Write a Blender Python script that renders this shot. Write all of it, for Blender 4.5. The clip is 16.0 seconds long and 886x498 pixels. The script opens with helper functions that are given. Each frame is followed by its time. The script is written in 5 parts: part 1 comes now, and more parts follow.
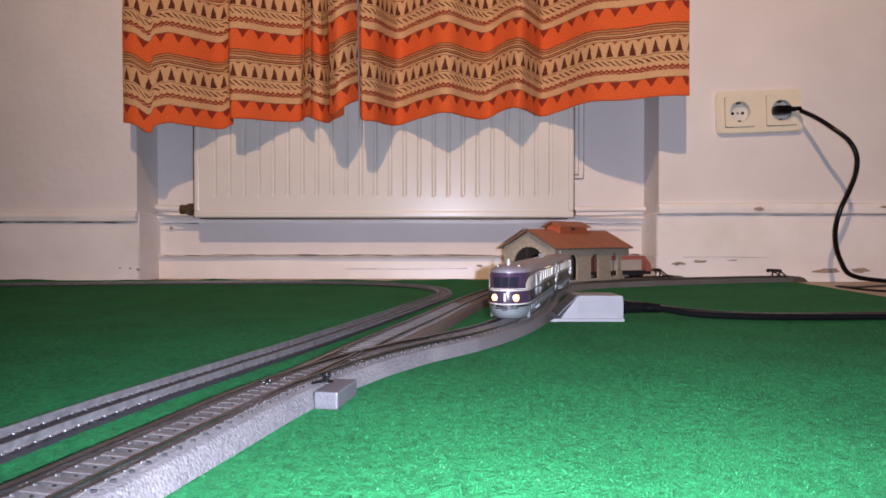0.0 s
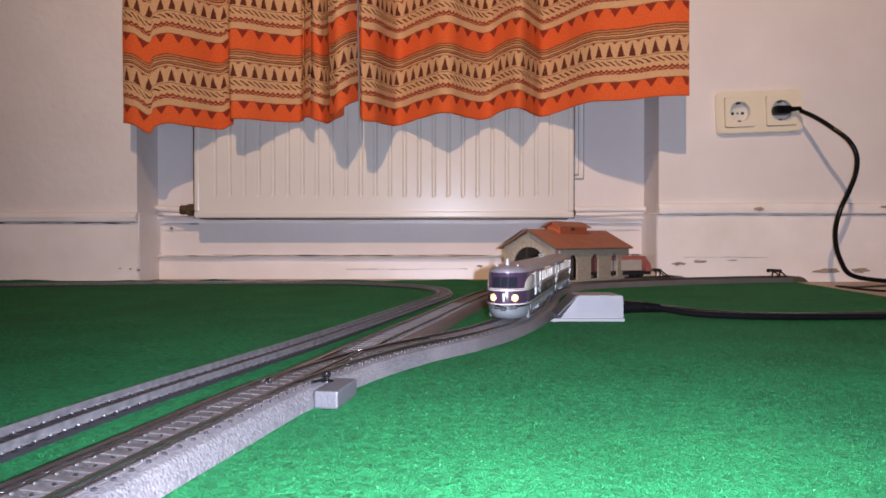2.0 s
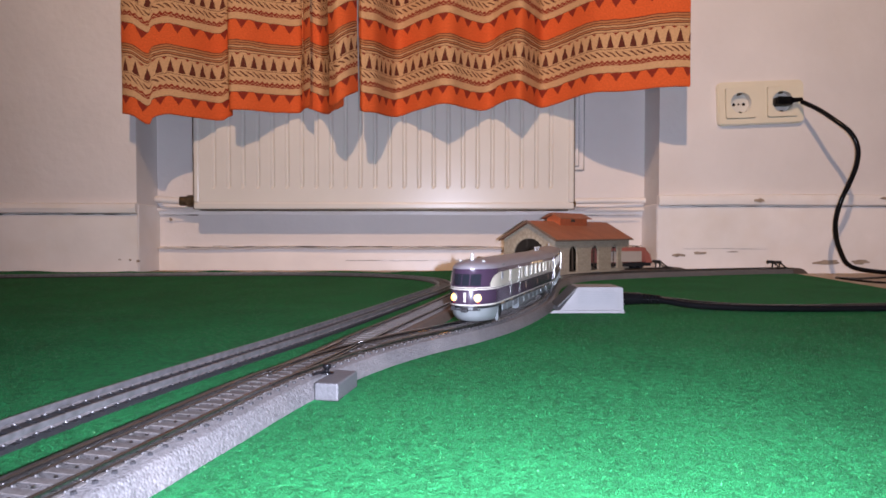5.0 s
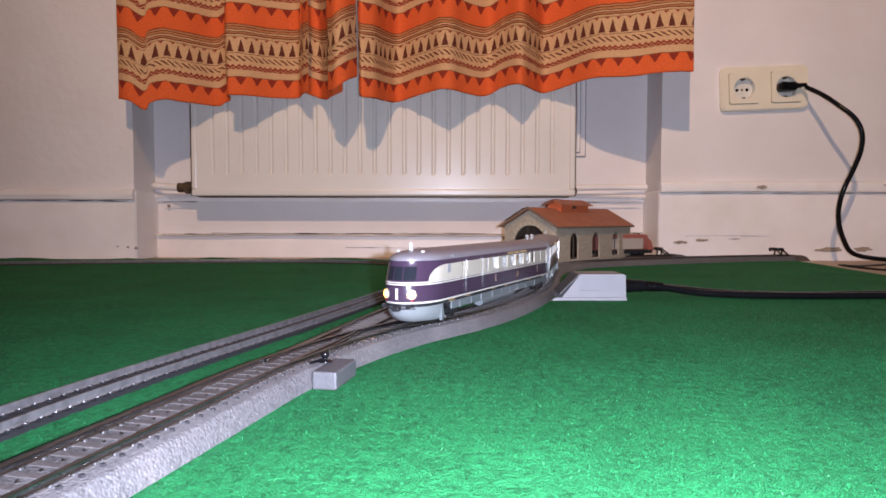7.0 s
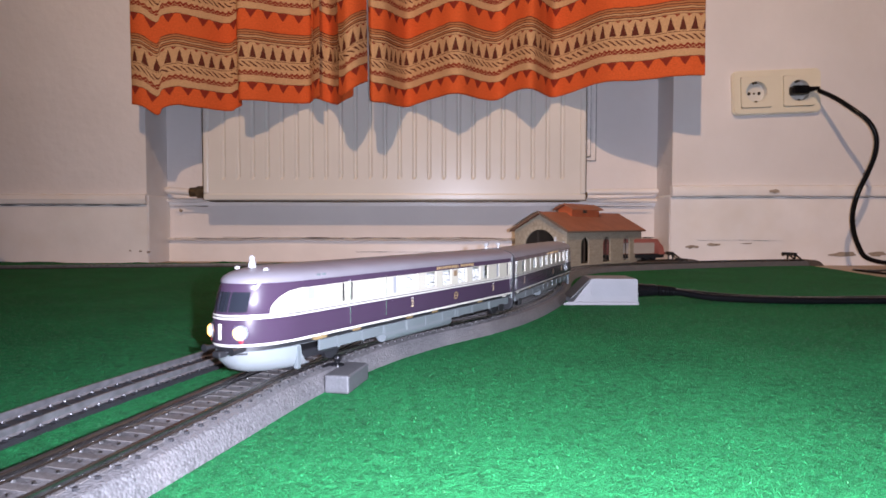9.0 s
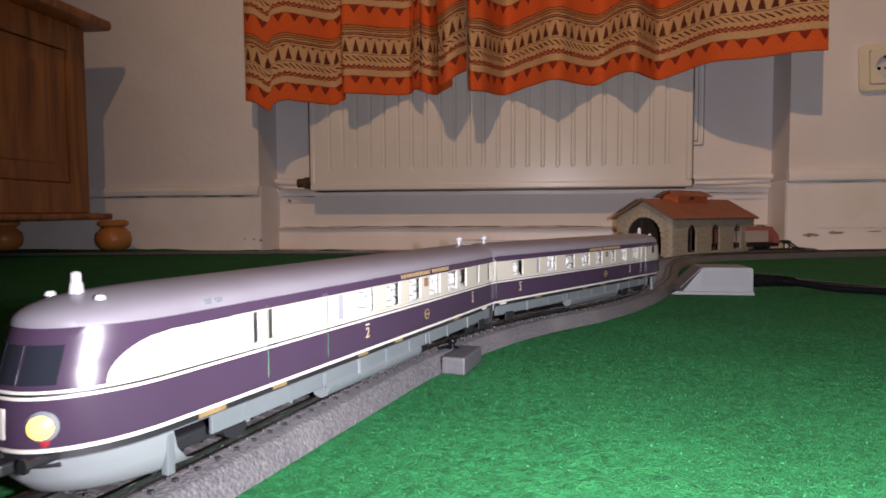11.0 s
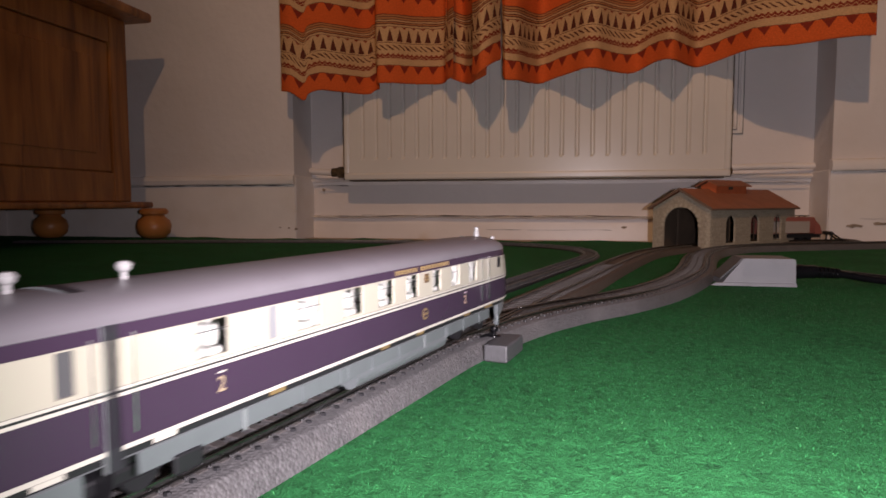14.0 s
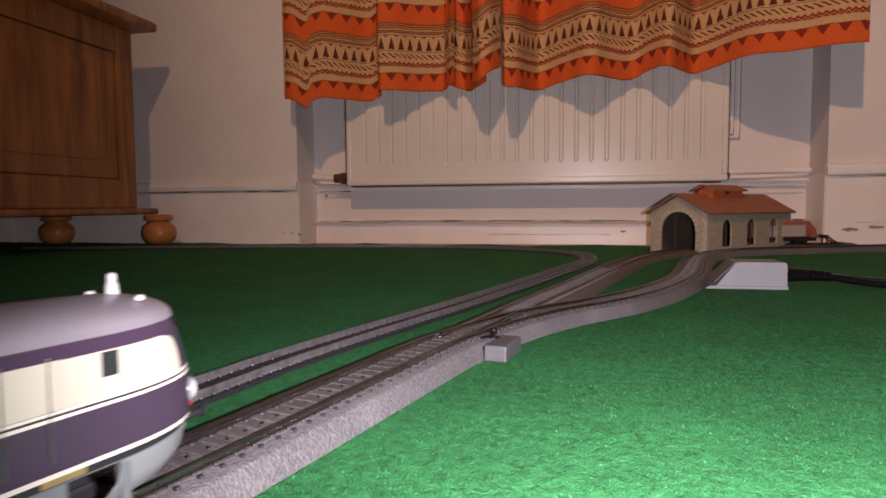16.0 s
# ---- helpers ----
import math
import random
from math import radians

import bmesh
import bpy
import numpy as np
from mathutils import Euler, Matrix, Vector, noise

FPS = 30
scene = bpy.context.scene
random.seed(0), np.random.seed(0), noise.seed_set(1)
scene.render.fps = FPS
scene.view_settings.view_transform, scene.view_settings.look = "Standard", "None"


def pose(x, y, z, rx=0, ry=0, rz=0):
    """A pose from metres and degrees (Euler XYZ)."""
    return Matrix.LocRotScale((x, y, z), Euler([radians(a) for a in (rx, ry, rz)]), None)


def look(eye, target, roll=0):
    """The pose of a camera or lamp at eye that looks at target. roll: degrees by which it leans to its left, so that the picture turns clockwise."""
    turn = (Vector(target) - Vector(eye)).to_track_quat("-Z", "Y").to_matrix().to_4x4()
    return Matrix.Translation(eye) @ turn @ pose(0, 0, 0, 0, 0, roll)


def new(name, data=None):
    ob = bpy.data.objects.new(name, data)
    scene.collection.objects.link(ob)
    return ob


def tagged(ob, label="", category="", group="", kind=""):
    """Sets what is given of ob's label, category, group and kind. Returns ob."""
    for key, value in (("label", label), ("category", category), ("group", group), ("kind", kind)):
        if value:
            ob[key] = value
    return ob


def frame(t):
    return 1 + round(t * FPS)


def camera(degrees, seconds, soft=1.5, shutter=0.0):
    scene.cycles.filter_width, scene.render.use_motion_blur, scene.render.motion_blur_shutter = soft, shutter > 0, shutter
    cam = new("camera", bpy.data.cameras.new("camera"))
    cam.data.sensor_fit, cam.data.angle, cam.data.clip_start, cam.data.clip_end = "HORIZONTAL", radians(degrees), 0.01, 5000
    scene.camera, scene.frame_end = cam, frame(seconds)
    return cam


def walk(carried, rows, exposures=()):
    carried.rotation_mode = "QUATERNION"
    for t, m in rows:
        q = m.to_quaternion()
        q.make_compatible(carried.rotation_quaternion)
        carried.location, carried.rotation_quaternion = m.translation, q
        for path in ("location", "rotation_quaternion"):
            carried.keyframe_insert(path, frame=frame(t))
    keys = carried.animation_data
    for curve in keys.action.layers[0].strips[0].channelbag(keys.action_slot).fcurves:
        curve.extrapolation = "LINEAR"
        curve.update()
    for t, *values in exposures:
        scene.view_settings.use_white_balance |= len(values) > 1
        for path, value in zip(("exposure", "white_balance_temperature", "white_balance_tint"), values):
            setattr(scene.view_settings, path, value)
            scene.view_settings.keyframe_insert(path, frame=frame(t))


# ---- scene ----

# ------------------------------------------------------------------ camera
# seconds, x, y, z, yaw, pitch, roll (degrees)
PATH = [
    (0, 0.0005, -0.0000, 0.0741, 0.036, -0.781, 0.019),
    (0.5, 0.0005, -0.0000, 0.0741, 0.036, -0.781, 0.019),
    (1, 0.0004, 0.0002, 0.0739, 0.026, -0.962, 0.011),
    (1.5, 0.0006, 0.0002, 0.0741, 0.052, -1.084, 0.032),
    (2, 0.0006, -0.0001, 0.0735, 0.045, -0.730, -0.017),
    (2.5, 0.0006, -0.0000, 0.0744, 0.047, -0.702, -0.034),
    (3, 0.0006, -0.0001, 0.0744, 0.043, -0.894, -0.012),
    (3.5, 0.0006, 0.0003, 0.0741, 0.039, -1.165, -0.002),
    (4, 0.0005, 0.0001, 0.0742, 0.031, -1.149, 0.020),
    (6.5, 0.0001, 0.0045, 0.0733, 0.031, -2.555, 0.010),
    (7, -0.0002, 0.0084, 0.0729, 0.007, -2.671, 0.038),
    (7.5, -0.0000, 0.0077, 0.0727, 0.029, -2.668, 0.025),
    (8, -0.0001, 0.0077, 0.0727, 0.017, -2.279, 0.030),
    (8.5, -0.0001, 0.0072, 0.0731, 0.025, -1.975, 0.064),
    (9, -0.0015, 0.0086, 0.0725, 0.865, -2.259, 0.049),
    (9.5, -0.0024, 0.0078, 0.0721, 2.157, -2.392, 0.004),
    (10, -0.0044, 0.0046, 0.0723, 4.741, -2.466, -0.174),
    (12.5, -0.0156, -0.0000, 0.0712, 12.043, -4.460, -0.154),
    (13, -0.0157, -0.0000, 0.0715, 12.030, -4.267, -0.112),
    (13.5, -0.0157, -0.0002, 0.0714, 12.023, -4.171, -0.127),
    (14, -0.0155, -0.0029, 0.0718, 12.008, -4.200, -0.129),
    (14.5, -0.0156, -0.0023, 0.0715, 12.015, -4.025, -0.142),
    (15, -0.0157, -0.0016, 0.0714, 12.007, -3.957, -0.118),
    (15.5, -0.0149, -0.0076, 0.0720, 12.017, -3.722, -0.199),
    (16, -0.0124, -0.0194, 0.0740, 12.107, -3.829, -0.362),
]
cam = camera(70.0, 16.0, soft=1.7, shutter=0.4)
EXPOSURE = [(0, 0.0, 6150, 15), (8.0, -0.02, 6150, 15), (9.5, -0.25, 6300, 14), (10.2, -0.45, 6600, 14), (12.3, -1.66, 7600, 18), (12.6, -1.56, 7600, 18), (13.0, -1.27, 7600, 20),
            (14.0, -1.36, 7600, 21), (15.0, -1.26, 7600, 21), (15.7, -1.0, 7600, 23), (16.0, -0.80, 7600, 25)]
walk(cam, [(t, pose(x, y, z, 90 + p, -r, w)) for t, x, y, z, w, p, r in PATH], EXPOSURE)

# ------------------------------------------------------------------ light
world = bpy.data.worlds.new("night_room")
world.use_nodes = True
world.node_tree.nodes["Background"].inputs[0].default_value = (0.30, 0.36, 0.5, 1)
world.node_tree.nodes["Background"].inputs[1].default_value = 0.012
scene.world = world


def lamp(name, kind, where, watts, colour, size):
    d = bpy.data.lights.new(name, kind)
    d.energy, d.color = watts, colour
    if kind == "AREA":
        d.shape, d.size = "DISK", size
    else:
        d.shadow_soft_size = size
    ob = new(name, d)
    ob.location = where
    return ob


# an unseen warm lamp behind and above the camera, turned to the wall, its shade assumed so that the cone spares the
# carpet, and the phone's white torch beside the lens
warm = lamp("room_lamp", "SPOT", (-0.13, -0.55, 1.60), 122.0, (1.0, 0.63, 0.36), 0.024)
warm.data.spot_size, warm.data.spot_blend = radians(80), 1.0
warm.matrix_basis = look((-0.13, -0.55, 1.60), (0.17, 1.22, 0.70))
torch = lamp("torch", "SPOT", (0.021, 0.0, 0.077), 30.5, (0.83, 0.85, 1.0), 0.003)
torch.data.spot_size, torch.data.spot_blend = radians(172), 1.0
torch.matrix_basis = look((0.021, 0.0, 0.077), (0.18, 0.70, 0.085))


# ------------------------------------------------------------------ materials
def shade(name, colour, rough=0.6, metal=0.0, coat=0.0, vary=0.12, scale=40.0, bump=0.0, bump_scale=200.0, spec=0.5, second=None,
          second_scale=6.0, second_amount=0.0, emit=0.0, island=False, pebbles=0.0):
    """Node material: base colour with two scales of variation, optional stain colour and bump."""
    m = bpy.data.materials.new(name)
    m.use_nodes = True
    nt = m.node_tree
    b = nt.nodes["Principled BSDF"]
    tc = nt.nodes.new("ShaderNodeTexCoord")
    n1 = nt.nodes.new("ShaderNodeTexNoise")
    n1.inputs["Scale"].default_value, n1.inputs["Detail"].default_value = scale, 5
    nt.links.new(tc.outputs["Object"], n1.inputs["Vector"])
    ramp = nt.nodes.new("ShaderNodeMapRange")
    ramp.inputs[1].default_value, ramp.inputs[2].default_value = 0.3, 0.7
    ramp.inputs[3].default_value, ramp.inputs[4].default_value = 1 - vary, 1 + vary
    nt.links.new(n1.outputs[0], ramp.inputs[0])
    mul = nt.nodes.new("ShaderNodeVectorMath")
    mul.operation = "SCALE"
    mul.inputs[0].default_value = colour
    nt.links.new(ramp.outputs[0], mul.inputs["Scale"])
    out = mul.outputs[0]
    if second:
        n2 = nt.nodes.new("ShaderNodeTexNoise")
        n2.inputs["Scale"].default_value, n2.inputs["Detail"].default_value = second_scale, 6
        nt.links.new(tc.outputs["Object"], n2.inputs["Vector"])
        r2 = nt.nodes.new("ShaderNodeMapRange")
        r2.inputs[1].default_value, r2.inputs[2].default_value = 0.5, 0.72
        r2.inputs[3].default_value, r2.inputs[4].default_value = 0, second_amount
        nt.links.new(n2.outputs[0], r2.inputs[0])
        mx = nt.nodes.new("ShaderNodeMix")
        mx.data_type = "RGBA"
        nt.links.new(r2.outputs[0], mx.inputs["Factor"])
        nt.links.new(out, mx.inputs["A"])
        mx.inputs["B"].default_value = (*second, 1)
        out = mx.outputs["Result"]
    if island:
        g = nt.nodes.new("ShaderNodeObjectInfo")
        r3 = nt.nodes.new("ShaderNodeMapRange")
        r3.inputs[3].default_value, r3.inputs[4].default_value = 0.82, 1.15
        nt.links.new(g.outputs["Random"], r3.inputs[0])
        m2 = nt.nodes.new("ShaderNodeVectorMath")
        m2.operation = "SCALE"
        nt.links.new(out, m2.inputs[0])
        nt.links.new(r3.outputs[0], m2.inputs["Scale"])
        out = m2.outputs[0]
    nt.links.new(out, b.inputs["Base Color"])
    b.inputs["Roughness"].default_value, b.inputs["Metallic"].default_value = rough, metal
    b.inputs["Coat Weight"].default_value = coat
    b.inputs["Specular IOR Level"].default_value = spec
    if bump:
        if pebbles:
            n3 = nt.nodes.new("ShaderNodeTexVoronoi")
            n3.inputs["Scale"].default_value = pebbles
        else:
            n3 = nt.nodes.new("ShaderNodeTexNoise")
            n3.inputs["Scale"].default_value, n3.inputs["Detail"].default_value = bump_scale, 4
        nt.links.new(tc.outputs["Object"], n3.inputs["Vector"])
        bp = nt.nodes.new("ShaderNodeBump")
        bp.inputs["Distance"].default_value = bump
        bp.inputs["Strength"].default_value = 1.0
        bp.invert = pebbles > 0
        nt.links.new(n3.outputs[0], bp.inputs["Height"])
        nt.links.new(bp.outputs[0], b.inputs["Normal"])
    if emit:
        b.inputs["Emission Color"].default_value = (*colour, 1)
        b.inputs["Emission Strength"].default_value = emit
    return m


PLASTER = shade("plaster", (0.68, 0.645, 0.63), 0.75, vary=0.04, scale=9, bump=0.0012, bump_scale=60, second=(0.62, 0.52, 0.42), second_scale=3.5, second_amount=0.25)
GLOSS_WHITE = shade("white_gloss_paint", (0.78, 0.745, 0.72), 0.35, vary=0.05, scale=14, bump=0.0006, bump_scale=45, second=(0.58, 0.46, 0.32), second_scale=11, second_amount=0.2)
CHIPPED = shade("bare_plaster_chip", (0.30, 0.24, 0.18), 0.9, vary=0.3, scale=150)
RADIATOR = shade("radiator_enamel", (0.66, 0.63, 0.58), 0.28, vary=0.03, scale=12, coat=0.3)
GROOVE_SHADE = shade("groove_shade", (0.20, 0.19, 0.18), 0.5, vary=0.05)
BRASS_DARK = shade("tarnished_brass", (0.10, 0.07, 0.04), 0.5, 0.6, vary=0.4, scale=120)
IVORY = shade("ivory_plastic", (0.72, 0.66, 0.52), 0.32, vary=0.03, scale=20, coat=0.2)
IVORY_IN = shade("pale_plastic_recess", (0.62, 0.60, 0.54), 0.4, vary=0.04)
GREY_PLASTIC = shade("pale_grey_plastic", (0.205, 0.21, 0.225), 0.5, vary=0.06, scale=60, bump=0.0001, bump_scale=900)
BLACK = shade("black_rubber", (0.005, 0.005, 0.006), 0.20, vary=0.2, scale=80, spec=0.22)
BLACK_GAP = shade("black_paint", (0.010, 0.010, 0.012), 0.5, vary=0.2)
STEEL = shade("steel_rail", (0.24, 0.235, 0.235), 0.26, 1.0, vary=0.15, scale=160)
BED = shade("grey_ballast_plastic", (0.090, 0.088, 0.091), 0.45, vary=0.30, scale=620, bump=0.00035, pebbles=900, spec=0.5, second=(0.15, 0.14, 0.14), second_scale=40, second_amount=0.5)
BED_DARK = shade("brown_ballast_plastic", (0.085, 0.066, 0.055), 0.55, vary=0.25, scale=500, bump=0.0006, bump_scale=600)
SLEEPER = shade("sleeper_plastic", (0.074, 0.067, 0.065), 0.48, vary=0.28, scale=500, bump=0.0003, bump_scale=1300, island=True)
OLD_SLEEPER = shade("old_sleeper_plastic", (0.012, 0.012, 0.014), 0.5, vary=0.25, scale=400)
STUD = shade("bright_stud", (0.45, 0.45, 0.46), 0.14, 0.9, vary=0.2)
BOX_GREY = shade("turnout_box_plastic", (0.064, 0.064, 0.069), 0.5, vary=0.12, scale=500, bump=0.0002, bump_scale=900)
PURPLE = shade("violet_lacquer", (0.040, 0.024, 0.044), 0.26, vary=0.03, scale=60, coat=0.0, spec=0.32)
CREAM = shade("ivory_lacquer", (0.385, 0.36, 0.295), 0.36, vary=0.02, scale=60, coat=0.2)
LINE = shade("ivory_line", (0.50, 0.475, 0.42), 0.4, vary=0.02)
ROOF_GREY = shade("silver_grey_roof_paint", (0.19, 0.178, 0.198), 0.36, 0.2, vary=0.05, scale=80)
SKIRT = shade("blue_grey_skirt_paint", (0.115, 0.132, 0.138), 0.32, 0.1, vary=0.06, scale=90)
# also the skirt's grey made lighter for the brightly lit apron and straps
SILVER_AND_LIT = shade("silver_and_lit_skirt_paint", (0.20, 0.22, 0.225), 0.32, 0.2, vary=0.05)
GOLD = shade("gold_print", (0.32, 0.22, 0.10), 0.4, 0.5, vary=0.15, scale=300)
PALE_GOLD = shade("pale_gold_print", (0.42, 0.32, 0.20), 0.4, 0.2, vary=0.1, scale=300)
BROWN_PRINT = shade("brown_print", (0.14, 0.085, 0.05), 0.5, vary=0.2)
INTERIOR = shade("pale_interior_plastic", (0.38, 0.38, 0.36), 0.5, vary=0.06, scale=100)
INTERIOR_DARK = shade("grey_interior_wall", (0.07, 0.07, 0.075), 0.6, vary=0.1)
JOINT_GREY = shade("dark_grey_rubber", (0.022, 0.020, 0.026), 0.4, vary=0.15, scale=200)
CHROME = shade("bright_metal", (0.80, 0.80, 0.80), 0.2, 1.0, vary=0.05)
WHITE_PIN = shade("white_plastic", (0.36, 0.36, 0.36), 0.35, vary=0.03)
LIGHT_ON = shade("lit_headlamp", (1.0, 0.44, 0.09), 0.3, vary=0.0, emit=7.0)
RED_LAMP = shade("red_lamp_glass", (0.25, 0.02, 0.03), 0.2, vary=0.05)
ROOF_RED = shade("red_card_roof", (0.31, 0.115, 0.06), 0.7, vary=0.14, scale=60, bump=0.0002, bump_scale=300, second=(0.22, 0.10, 0.06), second_scale=30, second_amount=0.4)
ROOF_EDGE = shade("brown_roof_edge", (0.15, 0.09, 0.06), 0.7, vary=0.2)
SHED_DARK = shade("dark_card_inside", (0.060, 0.042, 0.028), 0.8, vary=0.2)
TERRACOTTA = shade("turned_pine_foot", (0.48, 0.18, 0.050), 0.4, vary=0.15, scale=30)
PAPER = shade("white_paper", (0.8, 0.78, 0.74), 0.7, vary=0.02)
LOCO_RED = shade("red_loco_paint", (0.30, 0.095, 0.075), 0.35, vary=0.05, coat=0.2)
LOCO_WHITE = shade("cream_loco_paint", (0.36, 0.31, 0.27), 0.4, vary=0.05)
TAN_FLOOR = shade("worn_beige_floor", (0.40, 0.29, 0.20), 0.5, vary=0.12, scale=20, second=(0.25, 0.17, 0.11), second_scale=5, second_amount=0.5)


def glass(name):
    m = bpy.data.materials.new(name)
    m.use_nodes = True
    b = m.node_tree.nodes["Principled BSDF"]
    b.inputs["Base Color"].default_value = (0.95, 0.97, 0.96, 1)
    b.inputs["Roughness"].default_value = 0.04
    b.inputs["Transmission Weight"].default_value = 1.0
    b.inputs["IOR"].default_value = 1.15
    return m


GLASS = glass("clear_glazing")


def carpet_material():
    m = bpy.data.materials.new("green_felt_carpet")
    m.use_nodes = True
    nt = m.node_tree
    b = nt.nodes["Principled BSDF"]
    tc = nt.nodes.new("ShaderNodeTexCoord")

    def noise_node(scale, detail, warp=0.0):
        n = nt.nodes.new("ShaderNodeTexNoise")
        n.inputs["Scale"].default_value, n.inputs["Detail"].default_value = scale, detail
        n.inputs["Distortion"].default_value = warp
        nt.links.new(tc.outputs["Object"], n.inputs["Vector"])
        return n
    fine, tuft, wide = noise_node(900, 3, 1.5), noise_node(230, 4, 0.6), noise_node(14, 4)
    ramp = nt.nodes.new("ShaderNodeValToRGB")
    e = ramp.color_ramp.elements
    e[0].position, e[0].color = 0.34, (0.004, 0.054, 0.015, 1)
    e[1].position, e[1].color = 0.66, (0.021, 0.212, 0.068, 1)
    mix = nt.nodes.new("ShaderNodeMath")
    mix.operation = "MULTIPLY_ADD"
    mix.inputs[1].default_value = 0.5
    nt.links.new(fine.outputs[0], mix.inputs[0])
    half = nt.nodes.new("ShaderNodeMath")
    half.operation = "MULTIPLY"
    half.inputs[1].default_value = 0.5
    nt.links.new(tuft.outputs[0], half.inputs[0])
    nt.links.new(half.outputs[0], mix.inputs[2])
    nt.links.new(mix.outputs[0], ramp.inputs[0])
    big = nt.nodes.new("ShaderNodeMapRange")
    big.inputs[1].default_value, big.inputs[2].default_value = 0.3, 0.7
    big.inputs[3].default_value, big.inputs[4].default_value = 0.82, 1.15
    nt.links.new(wide.outputs[0], big.inputs[0])
    sc = nt.nodes.new("ShaderNodeVectorMath")
    sc.operation = "SCALE"
    nt.links.new(ramp.outputs[0], sc.inputs[0])
    nt.links.new(big.outputs[0], sc.inputs["Scale"])
    nt.links.new(sc.outputs[0], b.inputs["Base Color"])
    b.inputs["Roughness"].default_value = 0.85
    b.inputs["Sheen Weight"].default_value = 0.005
    b.inputs["Sheen Roughness"].default_value = 0.5
    b.inputs["Sheen Tint"].default_value = (0.5, 1.0, 0.7, 1)
    b.inputs["Specular IOR Level"].default_value = 0.12
    bp = nt.nodes.new("ShaderNodeBump")
    bp.inputs["Distance"].default_value, bp.inputs["Strength"].default_value = 0.0022, 1.0
    nt.links.new(mix.outputs[0], bp.inputs["Height"])
    nt.links.new(bp.outputs[0], b.inputs["Normal"])
    return m


CARPET = carpet_material()


def wood_material():
    m = bpy.data.materials.new("stained_pine")
    m.use_nodes = True
    nt = m.node_tree
    b = nt.nodes["Principled BSDF"]
    tc = nt.nodes.new("ShaderNodeTexCoord")
    mp = nt.nodes.new("ShaderNodeMapping")
    mp.inputs["Scale"].default_value = (22, 22, 2.2)
    nt.links.new(tc.outputs["Object"], mp.inputs[0])
    n = nt.nodes.new("ShaderNodeTexNoise")
    n.inputs["Scale"].default_value, n.inputs["Detail"].default_value, n.inputs["Distortion"].default_value = 1.6, 6, 1.2
    nt.links.new(mp.outputs[0], n.inputs["Vector"])
    r = nt.nodes.new("ShaderNodeValToRGB")
    e = r.color_ramp.elements
    e[0].position, e[0].color = 0.3, (0.15, 0.047, 0.011, 1)
    e[1].position, e[1].color = 0.7, (0.40, 0.150, 0.037, 1)
    nt.links.new(n.outputs[0], r.inputs[0])
    nt.links.new(r.outputs[0], b.inputs["Base Color"])
    b.inputs["Roughness"].default_value = 0.45
    bp = nt.nodes.new("ShaderNodeBump")
    bp.inputs["Distance"].default_value = 0.001
    nt.links.new(n.outputs[0], bp.inputs["Height"])
    nt.links.new(bp.outputs[0], b.inputs["Normal"])
    return m


WOOD = wood_material()


def stone_material():
    """Printed rubble masonry of the card shed: coursed blocks in uneven tones."""
    m = bpy.data.materials.new("rubble_stone")
    m.use_nodes = True
    nt = m.node_tree
    b = nt.nodes["Principled BSDF"]
    uv = nt.nodes.new("ShaderNodeUVMap")
    br = nt.nodes.new("ShaderNodeTexBrick")
    br.inputs["Scale"].default_value = 1.0
    br.inputs["Color1"].default_value = (0.37, 0.315, 0.235, 1)
    br.inputs["Color2"].default_value = (0.32, 0.27, 0.20, 1)
    br.inputs["Mortar"].default_value = (0.36, 0.315, 0.245, 1)
    br.inputs["Mortar Size"].default_value = 0.0004
    br.inputs["Brick Width"].default_value, br.inputs["Row Height"].default_value = 0.0085, 0.0042
    br.offset, br.squash = 0.43, 1.4
    nt.links.new(uv.outputs[0], br.inputs["Vector"])
    n = nt.nodes.new("ShaderNodeTexNoise")
    n.inputs["Scale"].default_value, n.inputs["Detail"].default_value = 260, 4
    nt.links.new(uv.outputs[0], n.inputs["Vector"])
    r = nt.nodes.new("ShaderNodeMapRange")
    r.inputs[1].default_value, r.inputs[2].default_value, r.inputs[3].default_value, r.inputs[4].default_value = 0.3, 0.7, 0.82, 1.14
    nt.links.new(n.outputs[0], r.inputs[0])
    sc = nt.nodes.new("ShaderNodeVectorMath")
    sc.operation = "SCALE"
    nt.links.new(br.outputs[0], sc.inputs[0])
    nt.links.new(r.outputs[0], sc.inputs["Scale"])
    nt.links.new(sc.outputs[0], b.inputs["Base Color"])
    b.inputs["Roughness"].default_value = 0.85
    bp = nt.nodes.new("ShaderNodeBump")
    bp.inputs["Distance"].default_value = 0.00035
    nt.links.new(br.outputs[1], bp.inputs["Height"])
    bp.invert = True
    nt.links.new(bp.outputs[0], b.inputs["Normal"])
    return m


STONE = stone_material()


